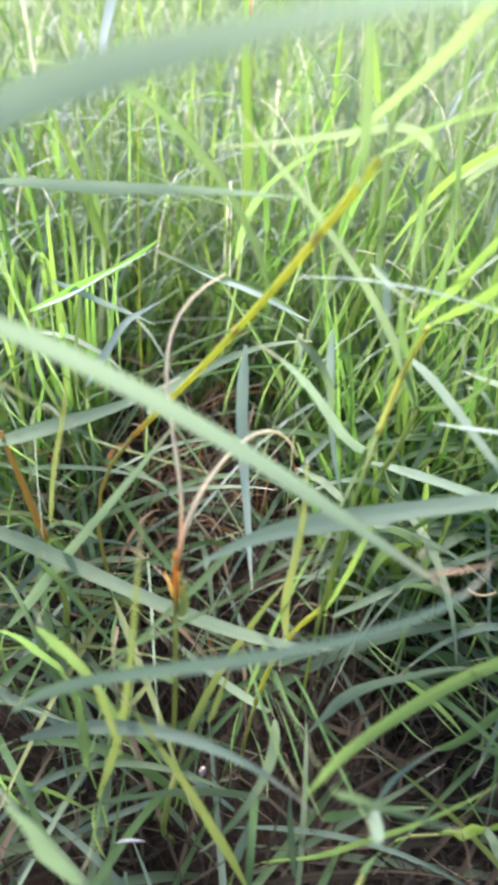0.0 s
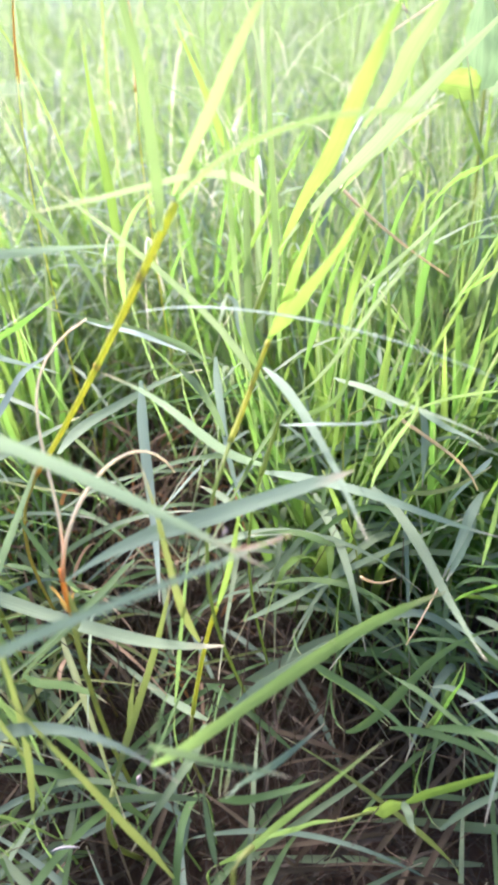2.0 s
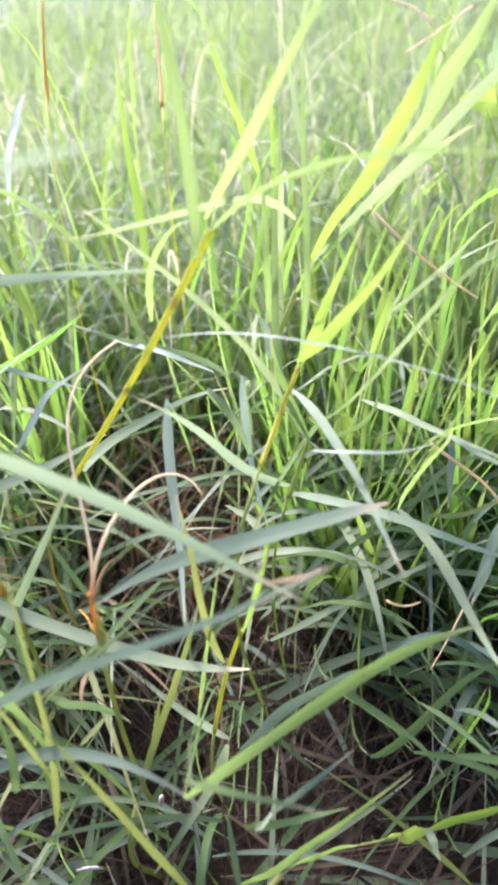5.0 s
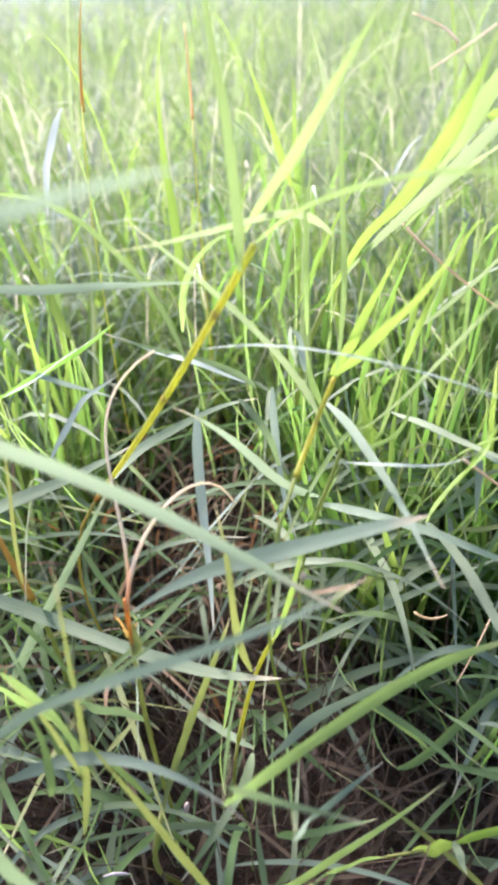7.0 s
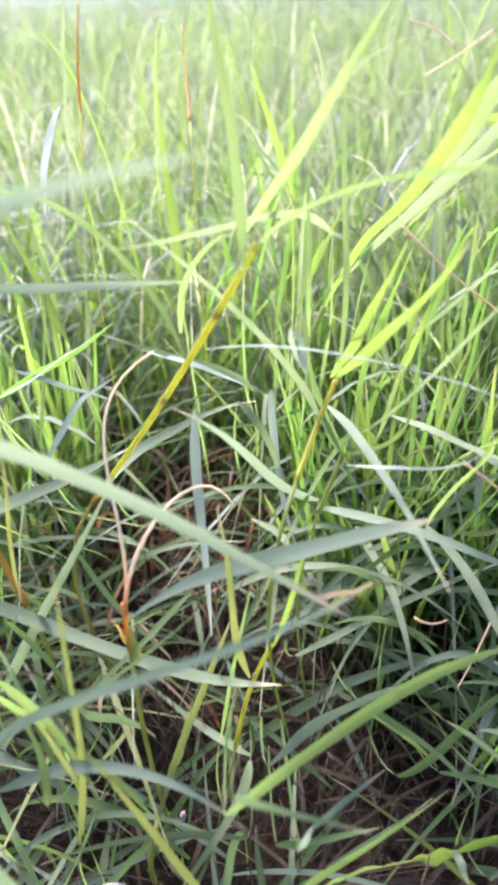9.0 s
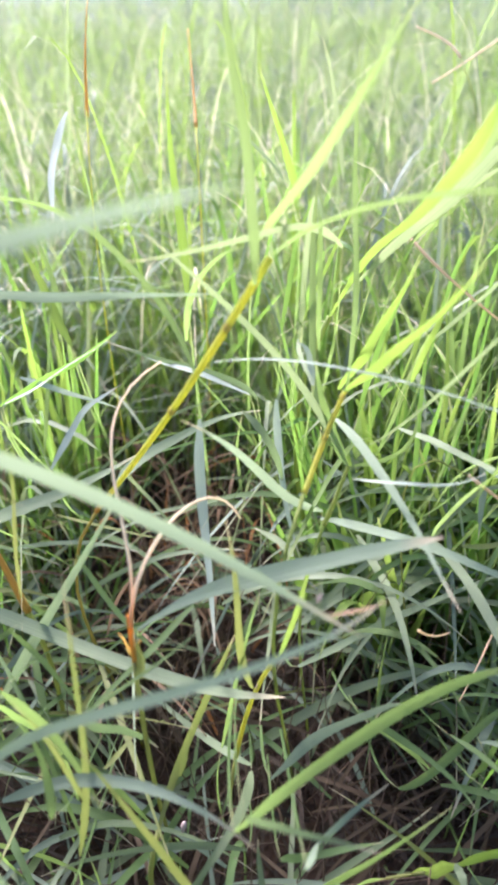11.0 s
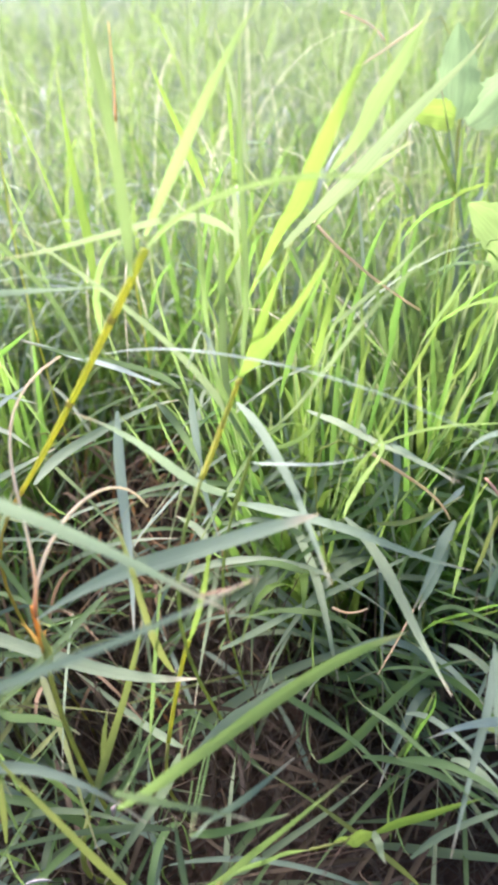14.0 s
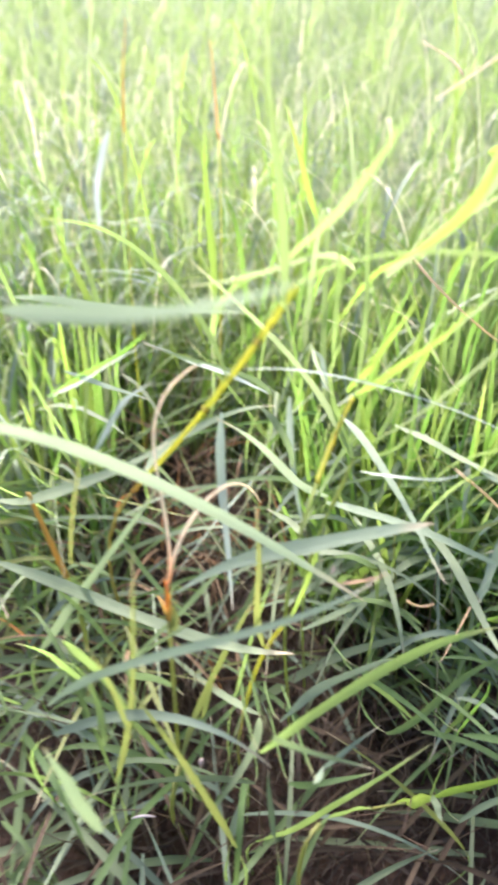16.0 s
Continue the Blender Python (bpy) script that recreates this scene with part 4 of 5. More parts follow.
shoot("fresh", 2.4, (0.1494, 0.2595, 0.2009), (0.1398, 0.2585, 0.1972), (0.1333, 0.2568, 0.1950), (0.1257, 0.2521, 0.1844), culm=1.0)
shoot("bright", 2.2, (0.1494, 0.2595, 0.2009), (0.1520, 0.2568, 0.2045), (0.1568, 0.2533, 0.2081), (0.1610, 0.2486, 0.2078), culm=0.9)
shoot("lime", 1.8, (0.1515, 0.1837, 0.1904), (0.1371, 0.1867, 0.1893), (0.1362, 0.1851, 0.1914), (0.1244, 0.1840, 0.1862), culm=0.7)
shoot("bright", 3.2, (0.1326, 0.1881, 0.1719), (0.1353, 0.1929, 0.1753), (0.1409, 0.1969, 0.1795), (0.1462, 0.2002, 0.1829), culm=1.1)
shoot("green", 2.6, (0.0718, 0.1018, 0.0817), (0.0821, 0.1002, 0.0827), (0.1006, 0.1216, 0.1007), (0.1222, 0.1151, 0.1061), culm=1.0)
shoot("green", 2.0, (0.0608, 0.1148, 0.1018), (0.0733, 0.1058, 0.0973), (0.0856, 0.0979, 0.0959), (0.0891, 0.0880, 0.0929), culm=1.0)
shoot("green", 1.5, (0.0872, 0.1105, 0.0944), (0.0946, 0.1025, 0.0961), (0.1049, 0.0898, 0.0962), (0.1101, 0.0756, 0.0965), culm=0.9)
shoot("green", 2.2, (0.0932, 0.0923, 0.0959), (0.1061, 0.0875, 0.1013), (0.1116, 0.0796, 0.1044), (0.1185, 0.0690, 0.1072), culm=0.9)
shoot("mist", 3.6, (0.1328, 0.1723, 0.1102), (0.1259, 0.1647, 0.1053), (0.1210, 0.1576, 0.1020), (0.1118, 0.1460, 0.0947), culm=1.1, face=OPEN)
shoot("silver", 2.0, (0.1398, 0.1853, 0.1156), (0.1354, 0.1838, 0.1090), (0.1300, 0.1843, 0.1045), (0.1223, 0.1808, 0.0958), culm=0.8, face=OPEN)
shoot("mist", 2.2, (0.1055, 0.1679, 0.1500), (0.1120, 0.1600, 0.1487), (0.1155, 0.1540, 0.1497), (0.1196, 0.1464, 0.1492), culm=0.9, face=OPEN)
shoot("lime", 1.5, (0.0889, 0.1577, 0.1421), (0.1002, 0.1719, 0.1578), (0.1291, 0.1660, 0.1566), (0.1473, 0.1614, 0.1585), culm=0.6)
shoot("green", 4.2, (0.0873, 0.1558, 0.0465), (0.1061, 0.1596, 0.0472), (0.1219, 0.1467, 0.0374), (0.1376, 0.1397, 0.0340), culm=1.1)
shoot("fresh", 2.2, (0.1012, 0.1094, 0.0664), (0.1062, 0.1155, 0.0747), (0.1127, 0.1147, 0.0800), (0.1122, 0.1189, 0.0868), culm=0.9)
shoot("green", 2.4, (0.1265, 0.1463, 0.0860), (0.1314, 0.1435, 0.0874), (0.1430, 0.1352, 0.0875), (0.1460, 0.1293, 0.0868), culm=1.0)
shoot("fresh", 2.6, (0.1148, 0.1467, 0.0801), (0.1260, 0.1526, 0.0851), (0.1444, 0.1501, 0.0874), (0.1540, 0.1506, 0.0899), culm=1.0)
shoot("green", 1.6, (0.1172, 0.1467, 0.0901), (0.1278, 0.1494, 0.0978), (0.1374, 0.1375, 0.0935), (0.1449, 0.1284, 0.0923), culm=0.6)
shoot("mist", 2.2, (0.1127, 0.1395, 0.0830), (0.1203, 0.1327, 0.0818), (0.1261, 0.1249, 0.0803), (0.1290, 0.1170, 0.0782), culm=0.9, face=OPEN)
shoot("sage", 2.8, (0.1242, 0.1409, 0.0809), (0.1308, 0.1364, 0.0836), (0.1376, 0.1205, 0.0789), (0.1400, 0.1119, 0.0789), culm=1.1, face=OPEN)
shoot("lime", 2.6, (0.1234, 0.1053, 0.0873), (0.1273, 0.1020, 0.0886), (0.1285, 0.1003, 0.0900), (0.1322, 0.0954, 0.0905), culm=1.0, face=OPEN)
shoot("sage", 2.6, (0.1144, 0.1040, 0.0720), (0.1213, 0.1014, 0.0761), (0.1244, 0.0886, 0.0741), (0.1292, 0.0818, 0.0764), culm=1.0, face=OPEN)
shoot("mist", 2.0, (0.1061, 0.1257, 0.0654), (0.1180, 0.1220, 0.0714), (0.1239, 0.1033, 0.0676), (0.1327, 0.0901, 0.0700), culm=0.8, face=OPEN)
shoot("sage", 2.2, (0.0981, 0.0848, 0.0534), (0.1119, 0.0900, 0.0617), (0.1203, 0.0887, 0.0672), (0.1317, 0.0875, 0.0742), culm=0.9, face=OPEN)
shoot("mist", 2.4, (0.1492, 0.1404, 0.0874), (0.1411, 0.1367, 0.0851), (0.1314, 0.1262, 0.0781), (0.1259, 0.1183, 0.0755), culm=1.0, face=OPEN)
leaf(shoot_a, "tan", 1.0, (0.0444, 0.0836, 0.1776), (0.0482, 0.0841, 0.1770), (0.0520, 0.0852, 0.1770), (0.0571, 0.0863, 0.1778), label="curled tan scrap of its dry tip")
husk(shoot_a, "pink", (0.0424, 0.0848, 0.1793), (0.3, 0.2, 0.9), 0.0026, 0.65, "small pink dry scale")
husk_bit = thing("husk_bit", -0.0153, 0.0811, "bleached white husk lying on low leaves", "husk")
husk(husk_bit, "white", (-0.0153, 0.0811, 0.0693), (1.0, 0.05, 0.0), 0.008, 0.8, "")
husk(fourth, "pink", (0.0308, 0.1214, 0.1041), (0.2, 0.3, 0.9), 0.002, 0.5, "pale dry bud")
petal = thing("petal", 0.0066, 0.1027, "withered pale pink petal caught in the thatch", "petal")
husk(petal, "pink", (0.0066, 0.1027, 0.0604), (0.2, 0.2, 0.9), 0.005, 1.6, "")
bit = thing("dry_bit", 0.0811, 0.1326, "short curled dry brown leaf on the grass", "dry grass")
stem(bit, "brown", 0.9, 0.5, (0.0811, 0.1326, 0.1144), (0.0854, 0.1349, 0.1083), (0.0895, 0.1370, 0.1054), (0.0938, 0.1392, 0.1052), name="blade")

# ---- broad-leaved weed at the edge ----
def broad_leaf(base, tip, width, droop, lobes, seed):
    """A toothed heart-shaped leaf blade along a bent midrib."""
    base, tip = np.array(base), np.array(tip)
    rnd = random.Random(seed)
    n, m = 22, 9
    u = np.linspace(0, 1, n)
    line = base + u[:, None] * (tip - base) - np.array((0, 0, 1)) * (droop * u**2)[:, None]
    ahead = tip - base
    side = np.cross(ahead / np.linalg.norm(ahead), (0.1, -0.93, 0.3))
    side /= np.linalg.norm(side)
    up = np.cross(side, ahead / np.linalg.norm(ahead))
    tooth = 1 + 0.08 * np.sin(u * lobes * 2 * np.pi) + np.array([rnd.uniform(-0.03, 0.03) for _ in u])
    half = width / 2 * np.sin(np.pi * np.clip(u, 0, 1) ** 0.62) ** 0.75 * tooth
    s = np.linspace(-1, 1, m)
    wave = 0.1 * np.sin(u[:, None] * 17 + s[None] * 2) * np.abs(s)[None] + 0.28 * np.abs(s)[None]
    verts = (line[:, None] + half[:, None, None] * (s[None, :, None] * side + wave[..., None] * up)).reshape(-1, 3)
    faces = [(m * i + k, m * i + k + 1, m * i + k + m + 1, m * i + k + m) for i in range(n - 1) for k in range(m - 1)]
    uv = np.stack([np.tile((s + 1) / 2, n), np.repeat(u * 0.85, m)], 1)
    return verts, faces, uv


weed = thing("broadleaf_weed", 0.1918, 0.3632, "young broad-leaved weed with pale toothed green leaves", "weed")
stem(weed, "culm", 2.2, 1.4, (0.1918, 0.3632, -0.0210), (0.1918, 0.3632, 0.0690), (0.1798, 0.3472, 0.1547), (0.1798, 0.3512, 0.2147))
part("leaf", shifted(broad_leaf((0.1761, 0.3489, 0.2119), (0.1795, 0.3660, 0.2530), 0.023, 0.0, 7, 1), weed.location), MAT["weed"], weed)
part("leaf", shifted(broad_leaf((0.1858, 0.3561, 0.2083), (0.2130, 0.3610, 0.2350), 0.022, 0.004, 8, 2), weed.location), MAT["weed"], weed)
part("leaf", shifted(broad_leaf((0.1734, 0.3392, 0.2146), (0.1455, 0.3233, 0.2252), 0.014, 0.004, 6, 3), weed.location), MAT["bright"], weed)
weed = thing("broadleaf_weed", 0.2036, 0.3080, "broad-leaved weed with one wide drooping yellow-green leaf", "weed")
stem(weed, "brown", 2.4, 1.6, (0.2036, 0.3080, -0.0210), (0.2036, 0.3080, 0.0290), (0.1996, 0.2960, 0.1075), (0.1996, 0.2980, 0.1575))
part("leaf", shifted(broad_leaf((0.1996, 0.2980, 0.1575), (0.1619, 0.2781, 0.1968), 0.026, 0.004, 7, 4), weed.location), MAT["lime"], weed)
part("leaf", shifted(broad_leaf((0.2016, 0.2980, 0.1535), (0.2307, 0.3123, 0.1797), 0.028, 0.006, 7, 5), weed.location), MAT["weed"], weed)
part("leaf", shifted(broad_leaf((0.2016, 0.2980, 0.1375), (0.1990, 0.2544, 0.1478), 0.022, 0.008, 6, 6), weed.location), MAT["bright"], weed)
red = thing("dry_stalk", 0.1551, 0.1656, "bent pinkish brown dead stalk among green leaves", "dry grass")
stem(red, "pinkish", 1.6, 1.1, (0.1551, 0.1456, 0.0952), (0.1559, 0.1534, 0.1068), (0.1508, 0.1690, 0.1187), (0.1444, 0.1790, 0.1235))
culm(red, "pinkish", 1.4, (0.1551, 0.1456, 0.0952), (0.0212, 0.5873, 0.8091))

# ---- grass of the field, plant by plant ----
def meadow_leaves(rnd, height, count, spread, colours, wide=1.0):
    """Shapes of one small upright plant, its foot at the origin: a list of (colour, shape)."""
    out = []
    for k in range(count):
        turn = rnd.uniform(0, 2 * math.pi)
        tall = height * rnd.uniform(0.6, 1.05)
        out_by = spread * rnd.uniform(0.15, 1.25)
        way = np.array((math.cos(turn), math.sin(turn), 0))
        start = way * rnd.uniform(0, 0.004) + np.array((0, 0, 0.0))
        end = way * out_by + np.array((0, 0, tall * (1 - 0.3 * out_by / (spread + 1e-6))))
        one = start + np.array((0, 0, tall * 0.45)) + way * out_by * 0.1
        two = start + np.array((0, 0, tall * rnd.uniform(0.85, 1.0))) + way * out_by * rnd.uniform(0.3, 0.55)
        if rnd.random() < 0.62:         # most stand straight and end in a point
            end[2] = tall
            one = start * 0.68 + end * 0.32 + np.array((0, 0, tall * 0.04)) - way * out_by * 0.05
            two = start * 0.34 + end * 0.66 + np.array((0, 0, tall * 0.05)) - way * out_by * 0.03
        facing = (math.cos(turn + rnd.uniform(-1, 1)) * -1, math.sin(turn) * -1, 0.25)
        out.append((rnd.choice(colours), strip(bezier(start, one, two, end, 11), rnd.uniform(0.0019, 0.0037) * wide, facing=facing, twist=rnd.uniform(-60, 60), taper=1.2)))
    return out


def meadow_plant(seed, height, count, spread, colours, label, wide=1.0):
    rnd = random.Random(seed)
    ob = thing("grass_plant", 0, 0, label, "grass", "upright grass plants of the meadow")
    for colour, shape in meadow_leaves(rnd, height, count, spread, colours, wide):
        part("leaf", shape, MAT[colour], ob)
    part("stem", tube(bezier((0, 0, -0.004), (0, 0, height * 0.2), (0.002, 0.001, height * 0.35), (0.003, 0.002, height * 0.5), 8), 0.0016, 0.0009), MAT["culm"], ob)
    return ob


kinds = [
    meadow_plant(11, 0.20, 5, 0.08, ("fresh", "bright", "pale"), "upright fresh green grass plant with narrow leaves"),
    meadow_plant(12, 0.18, 6, 0.11, ("fresh", "bright", "green"), "loose green grass plant with arching leaves"),
    meadow_plant(13, 0.22, 4, 0.07, ("bright", "pale", "fresh"), "tall yellow-green grass plant glowing in sunlight"),
    meadow_plant(14, 0.15, 6, 0.12, ("green", "grey", "blue"), "low spreading grey-green grass plant"),
    meadow_plant(15, 0.19, 5, 0.09, ("bright", "bright", "green"), "slender bright green grass plant in the meadow"),
    meadow_plant(16, 0.21, 4, 0.1, ("pale", "bright", "blue"), "pale green grass plant with bent leaves"),
    meadow_plant(17, 0.17, 5, 0.11, ("fresh", "bright"), "fresh green grass plant leaning outwards"),
    meadow_plant(18, 0.2, 3, 0.14, ("grey", "pale", "green"), "sparse grass plant with long drooping leaves"),
]
def in_hollow(x, y, grow=1.0):
    """The bare patch under the forked straw."""
    return ((x + 0.004) / 0.045) ** 2 + ((y - 0.285) / 0.08) ** 2 < grow


rnd = random.Random(5)
spots = []
while len(spots) < 130:
    y = rnd.uniform(0.2, 0.52)
    x = rnd.uniform(-0.16, 0.2) * (0.5 + 1.4 * y)
    x += 0.03
    if -0.03 < x < 0.06 and y < 0.275 or in_hollow(x, y, 1.7):
        continue                # the hollow stays open
    if all((x - a) ** 2 + (y - b) ** 2 > (0.02 if x > 0.05 and y < 0.34 else 0.011)**2 for a, b in spots):
        spots.append((x, y))
for k, (x, y) in enumerate(spots):
    first = kinds[k % len(kinds)]
    tall = (0.7 + 1.0 * min(max(y - 0.2, 0) / 0.16, 1) * 0.45) * rnd.uniform(0.85, 1.12)
    m = Matrix.Translation((x, y, ground_height(x, y) - 0.001)) @ Euler((rnd.uniform(-0.12, 0.12), rnd.uniform(-0.1, 0.16), rnd.uniform(0, 6.28))).to_matrix().to_4x4() @ Matrix.Diagonal((tall, tall, tall, 1))
    if k < len(kinds):
        first.matrix_basis = m
    else:
        again = copy_thing(first, m)
        again.matrix_basis = m

# young fans of straight sunlit leaves behind the hollow
fan = meadow_plant(19, 0.15, 7, 0.055, ("bright", "fresh", "fresh"), "young fan of straight yellow-green grass leaves", 1.6)
fan_too = meadow_plant(20, 0.13, 6, 0.06, ("bright", "fresh", "green"), "short fan of fresh green grass leaves", 1.6)
rnd = random.Random(6)
for k in range(64):
    x, y = rnd.uniform(-0.07, 0.19), rnd.uniform(0.2, 0.33)
    if k % 3:
        x, y = rnd.uniform(0.06, 0.165), rnd.uniform(0.21, 0.34)
    if x < 0.06 and y < 0.3:
        y += 0.08
    if in_hollow(x, y, 1.7) and k > 1:
        continue
    size = rnd.uniform(0.8, 1.3)
    m = Matrix.Translation((x, y, ground_height(x, y) - 0.001)) @ Euler((rnd.uniform(-0.1, 0.1), rnd.uniform(-0.1, 0.2), rnd.uniform(0, 6.28))).to_matrix().to_4x4() @ Matrix.Diagonal((size, size, size, 1))
    if k < 2:
        (fan, fan_too)[k].matrix_basis = m
    else:
        copy_thing((fan, fan_too)[k % 2], m).matrix_basis = m

# clumps of broad leaves in the shade of the weeds
broad = meadow_plant(21, 0.19, 6, 0.09, ("green", "fresh", "green"), "clump of broad deep green grass leaves beside weeds", 1.9)
rnd = random.Random(61)
for k in range(46):
    x, y, size = rnd.uniform(0.125, 0.25), rnd.uniform(0.275, 0.43), rnd.uniform(0.75, 1.15)
    m = Matrix.Translation((x, y, ground_height(x, y) - 0.001)) @ Euler((rnd.uniform(-0.1, 0.15), rnd.uniform(0.0, 0.4), rnd.uniform(0, 6.28))).to_matrix().to_4x4() @ Matrix.Diagonal((size, size, size, 1))
    if k == 0:
        broad.matrix_basis = m
    else:
        copy_thing(broad, m).matrix_basis = m

# low leaves that fill the shade between the plants
rnd = random.Random(8)
rest = {"grey": [], "green": [], "blue": [], "olive": [], "sage": []}
for k in range(185):
    y = rnd.uniform(0.1, 0.28)
    x = rnd.uniform(-0.09, 0.17)
    z = 0.01 + rnd.uniform(0.0, 0.04) + 0.22 * max(y - 0.1, 0) * rnd.random()
    turn = rnd.uniform(0, 2 * math.pi)
    length = rnd.uniform(0.05, 0.105)
    if (x - 0.015) ** 2 + (y - 0.17) ** 2 < 0.055**2 or (x - 0.075) ** 2 + (y - 0.105) ** 2 < 0.048**2 or in_hollow(x, y):
        continue                # two hollows where the soil shows
    way = np.array((math.cos(turn), math.sin(turn), 0))
    base = np.array((x, y, z))
    rise = rnd.uniform(0.0, 0.05)
    colour = rnd.choice(("grey", "green", "green", "blue", "green"))
    if k >= 120:
        rest[colour].append(strip(bezier(base, base + way * length * 0.33 + (0, 0, rise), base + way * length * 0.7 + (0, 0, rise * 1.1), base + way * length + (0, 0, rise * rnd.uniform(-0.3, 0.8)), 10), rnd.uniform(0.0014, 0.0032), twist=rnd.uniform(-60, 60)))
        continue
    shoot(colour, rnd.uniform(1.4, 3.2), base, base + way * length * 0.33 + (0, 0, rise), base + way * length * 0.7 + (0, 0, rise * 1.1), base + way * length + (0, 0, rise * rnd.uniform(-0.3, 0.8)), twist=rnd.uniform(-60, 60), culm=0.9)

rnd = random.Random(9)
for k in range(45):
    base = np.array((rnd.uniform(-0.1, 0.1), rnd.uniform(0.04, 0.26), rnd.uniform(-0.005, 0.035)))
    turn, length, rise = rnd.uniform(0, 2 * math.pi), rnd.uniform(0.04, 0.1), rnd.uniform(-0.004, 0.014)
    way = np.array((math.cos(turn), math.sin(turn), 0))
    rest[rnd.choice(("grey", "green", "green", "blue"))].append(strip(bezier(base, base + way * length * 0.33 + (0, 0, rise), base + way * length * 0.7 + (0, 0, rise * 1.1), base + way * length, 10), rnd.uniform(0.0016, 0.0032), twist=rnd.uniform(-90, 90)))
rnd = random.Random(10)
for k in range(70):            # broader soft leaves, thickest where the light reaches in
    base = np.array((rnd.uniform(-0.11, 0.075 if k % 3 else 0.17), rnd.uniform(0.06, 0.27), 0.0))
    base[2] = rnd.uniform(-0.005, 0.03) + 0.25 * max(base[1] - 0.1, 0) * rnd.random()
    turn, length, rise = rnd.uniform(0, 2 * math.pi), rnd.uniform(0.05, 0.12), rnd.uniform(-0.004, 0.04)
    if (base[0] - 0.015) ** 2 + (base[1] - 0.165) ** 2 < 0.04**2 or (base[0] - 0.075) ** 2 + (base[1] - 0.11) ** 2 < 0.05**2 or in_hollow(base[0], base[1]):
        continue
    way = np.array((math.cos(turn), math.sin(turn), 0))
    rest[rnd.choice(("grey", "grey", "green", "blue"))].append(strip(bezier(base, base + way * length * 0.33 + (0, 0, rise), base + way * length * 0.75 + (0, 0, rise * 1.1), base + way * length + (0, 0, rnd.uniform(-0.02, 0.01)), 12), rnd.uniform(0.002, 0.0036), twist=rnd.uniform(-70, 70)))
for k in range(26):             # the near edge of the hollow is matted over
    base = np.array((rnd.uniform(-0.08, 0.045), rnd.uniform(0.03, 0.085), rnd.uniform(-0.012, 0.03)))
    turn, length, rise = rnd.uniform(0, 2 * math.pi), rnd.uniform(0.05, 0.11), rnd.uniform(-0.004, 0.02)
    way = np.array((math.cos(turn), math.sin(turn), 0))
    rest[rnd.choice(("grey", "green", "green", "blue"))].append(strip(bezier(base, base + way * length * 0.33 + (0, 0, rise), base + way * length * 0.75 + (0, 0, rise * 1.1), base + way * length + (0, 0, rnd.uniform(-0.015, 0.01)), 12), rnd.uniform(0.0018, 0.0034), twist=rnd.uniform(-70, 70)))
for k in range(90):            # thin yellowing leaves criss-cross beside the straw
    base = np.array((rnd.uniform(-0.12, 0.0), rnd.uniform(0.13, 0.27), 0.0))
    base[2] = rnd.uniform(0.0, 0.05) + 0.3 * max(base[1] - 0.1, 0) * rnd.random()
    turn, length, rise = rnd.uniform(0, 2 * math.pi), rnd.uniform(0.04, 0.1), rnd.uniform(0.0, 0.06)
    way = np.array((math.cos(turn), math.sin(turn), 0))
    if in_hollow(base[0] + way[0] * length, base[1] + way[1] * length):
        continue
    rest[rnd.choice(("olive", "olive", "grey", "green", "sage"))].append(strip(bezier(base, base + way * length * 0.33 + (0, 0, rise * 0.6), base + way * length * 0.7 + (0, 0, rise), base + way * length + (0, 0, rise * rnd.uniform(0.6, 1.2)), 10), rnd.uniform(0.0009, 0.0026), twist=rnd.uniform(-70, 70)))
for k in range(60):             # withering leaves that lie outwards over the near soil
    base = np.array((rnd.uniform(0.03, 0.14), rnd.uniform(0.1, 0.22), rnd.uniform(-0.012, 0.03)))
    if (base[0] - 0.06) ** 2 + (base[1] - 0.135) ** 2 < 0.05**2:
        continue
    turn, length, rise = rnd.gauss(-0.75, 0.55), rnd.uniform(0.05, 0.1), rnd.uniform(0.0, 0.02)
    way = np.array((math.cos(turn), math.sin(turn), 0))
    rest[rnd.choice(("grey", "green", "blue", "grey"))].append(strip(bezier(base, base + way * length * 0.33 + (0, 0, rise), base + way * length * 0.7 + (0, 0, rise), base + way * length + (0, 0, rnd.uniform(-0.012, 0.006)), 10), rnd.uniform(0.0012, 0.0026), twist=rnd.uniform(-60, 60)))
for k in range(75):             # limp leaves lying across the feet of the sunlit plants
    base = np.array((rnd.uniform(0.0, 0.17), rnd.uniform(0.17, 0.28), rnd.uniform(0.045, 0.105)))
    turn, length, rise = rnd.gauss(0.0, 0.5) + math.pi * (k % 2), rnd.uniform(0.05, 0.11), rnd.uniform(0.0, 0.03)
    way = np.array((math.cos(turn), math.sin(turn), 0))
    if in_hollow(base[0], base[1]) or in_hollow(base[0] + way[0] * length, base[1] + way[1] * length):
        continue
    rest[rnd.choice(("grey", "sage", "grey", "green"))].append(strip(bezier(base - (0, 0, 0.02), base + way * length * 0.33 + (0, 0, rise), base + way * length * 0.7 + (0, 0, rise), base + way * length + (0, 0, rnd.uniform(-0.03, 0.006)), 12), rnd.uniform(0.0018, 0.0034), twist=rnd.uniform(-50, 50)))
for colour, shapes in rest.items():
    tagged(new("low_grass", mesh_of("low_grass", joined(shapes), FIELD[colour])), "tangle of low grass leaves lying over the thatch", "grass", kind="stuff")

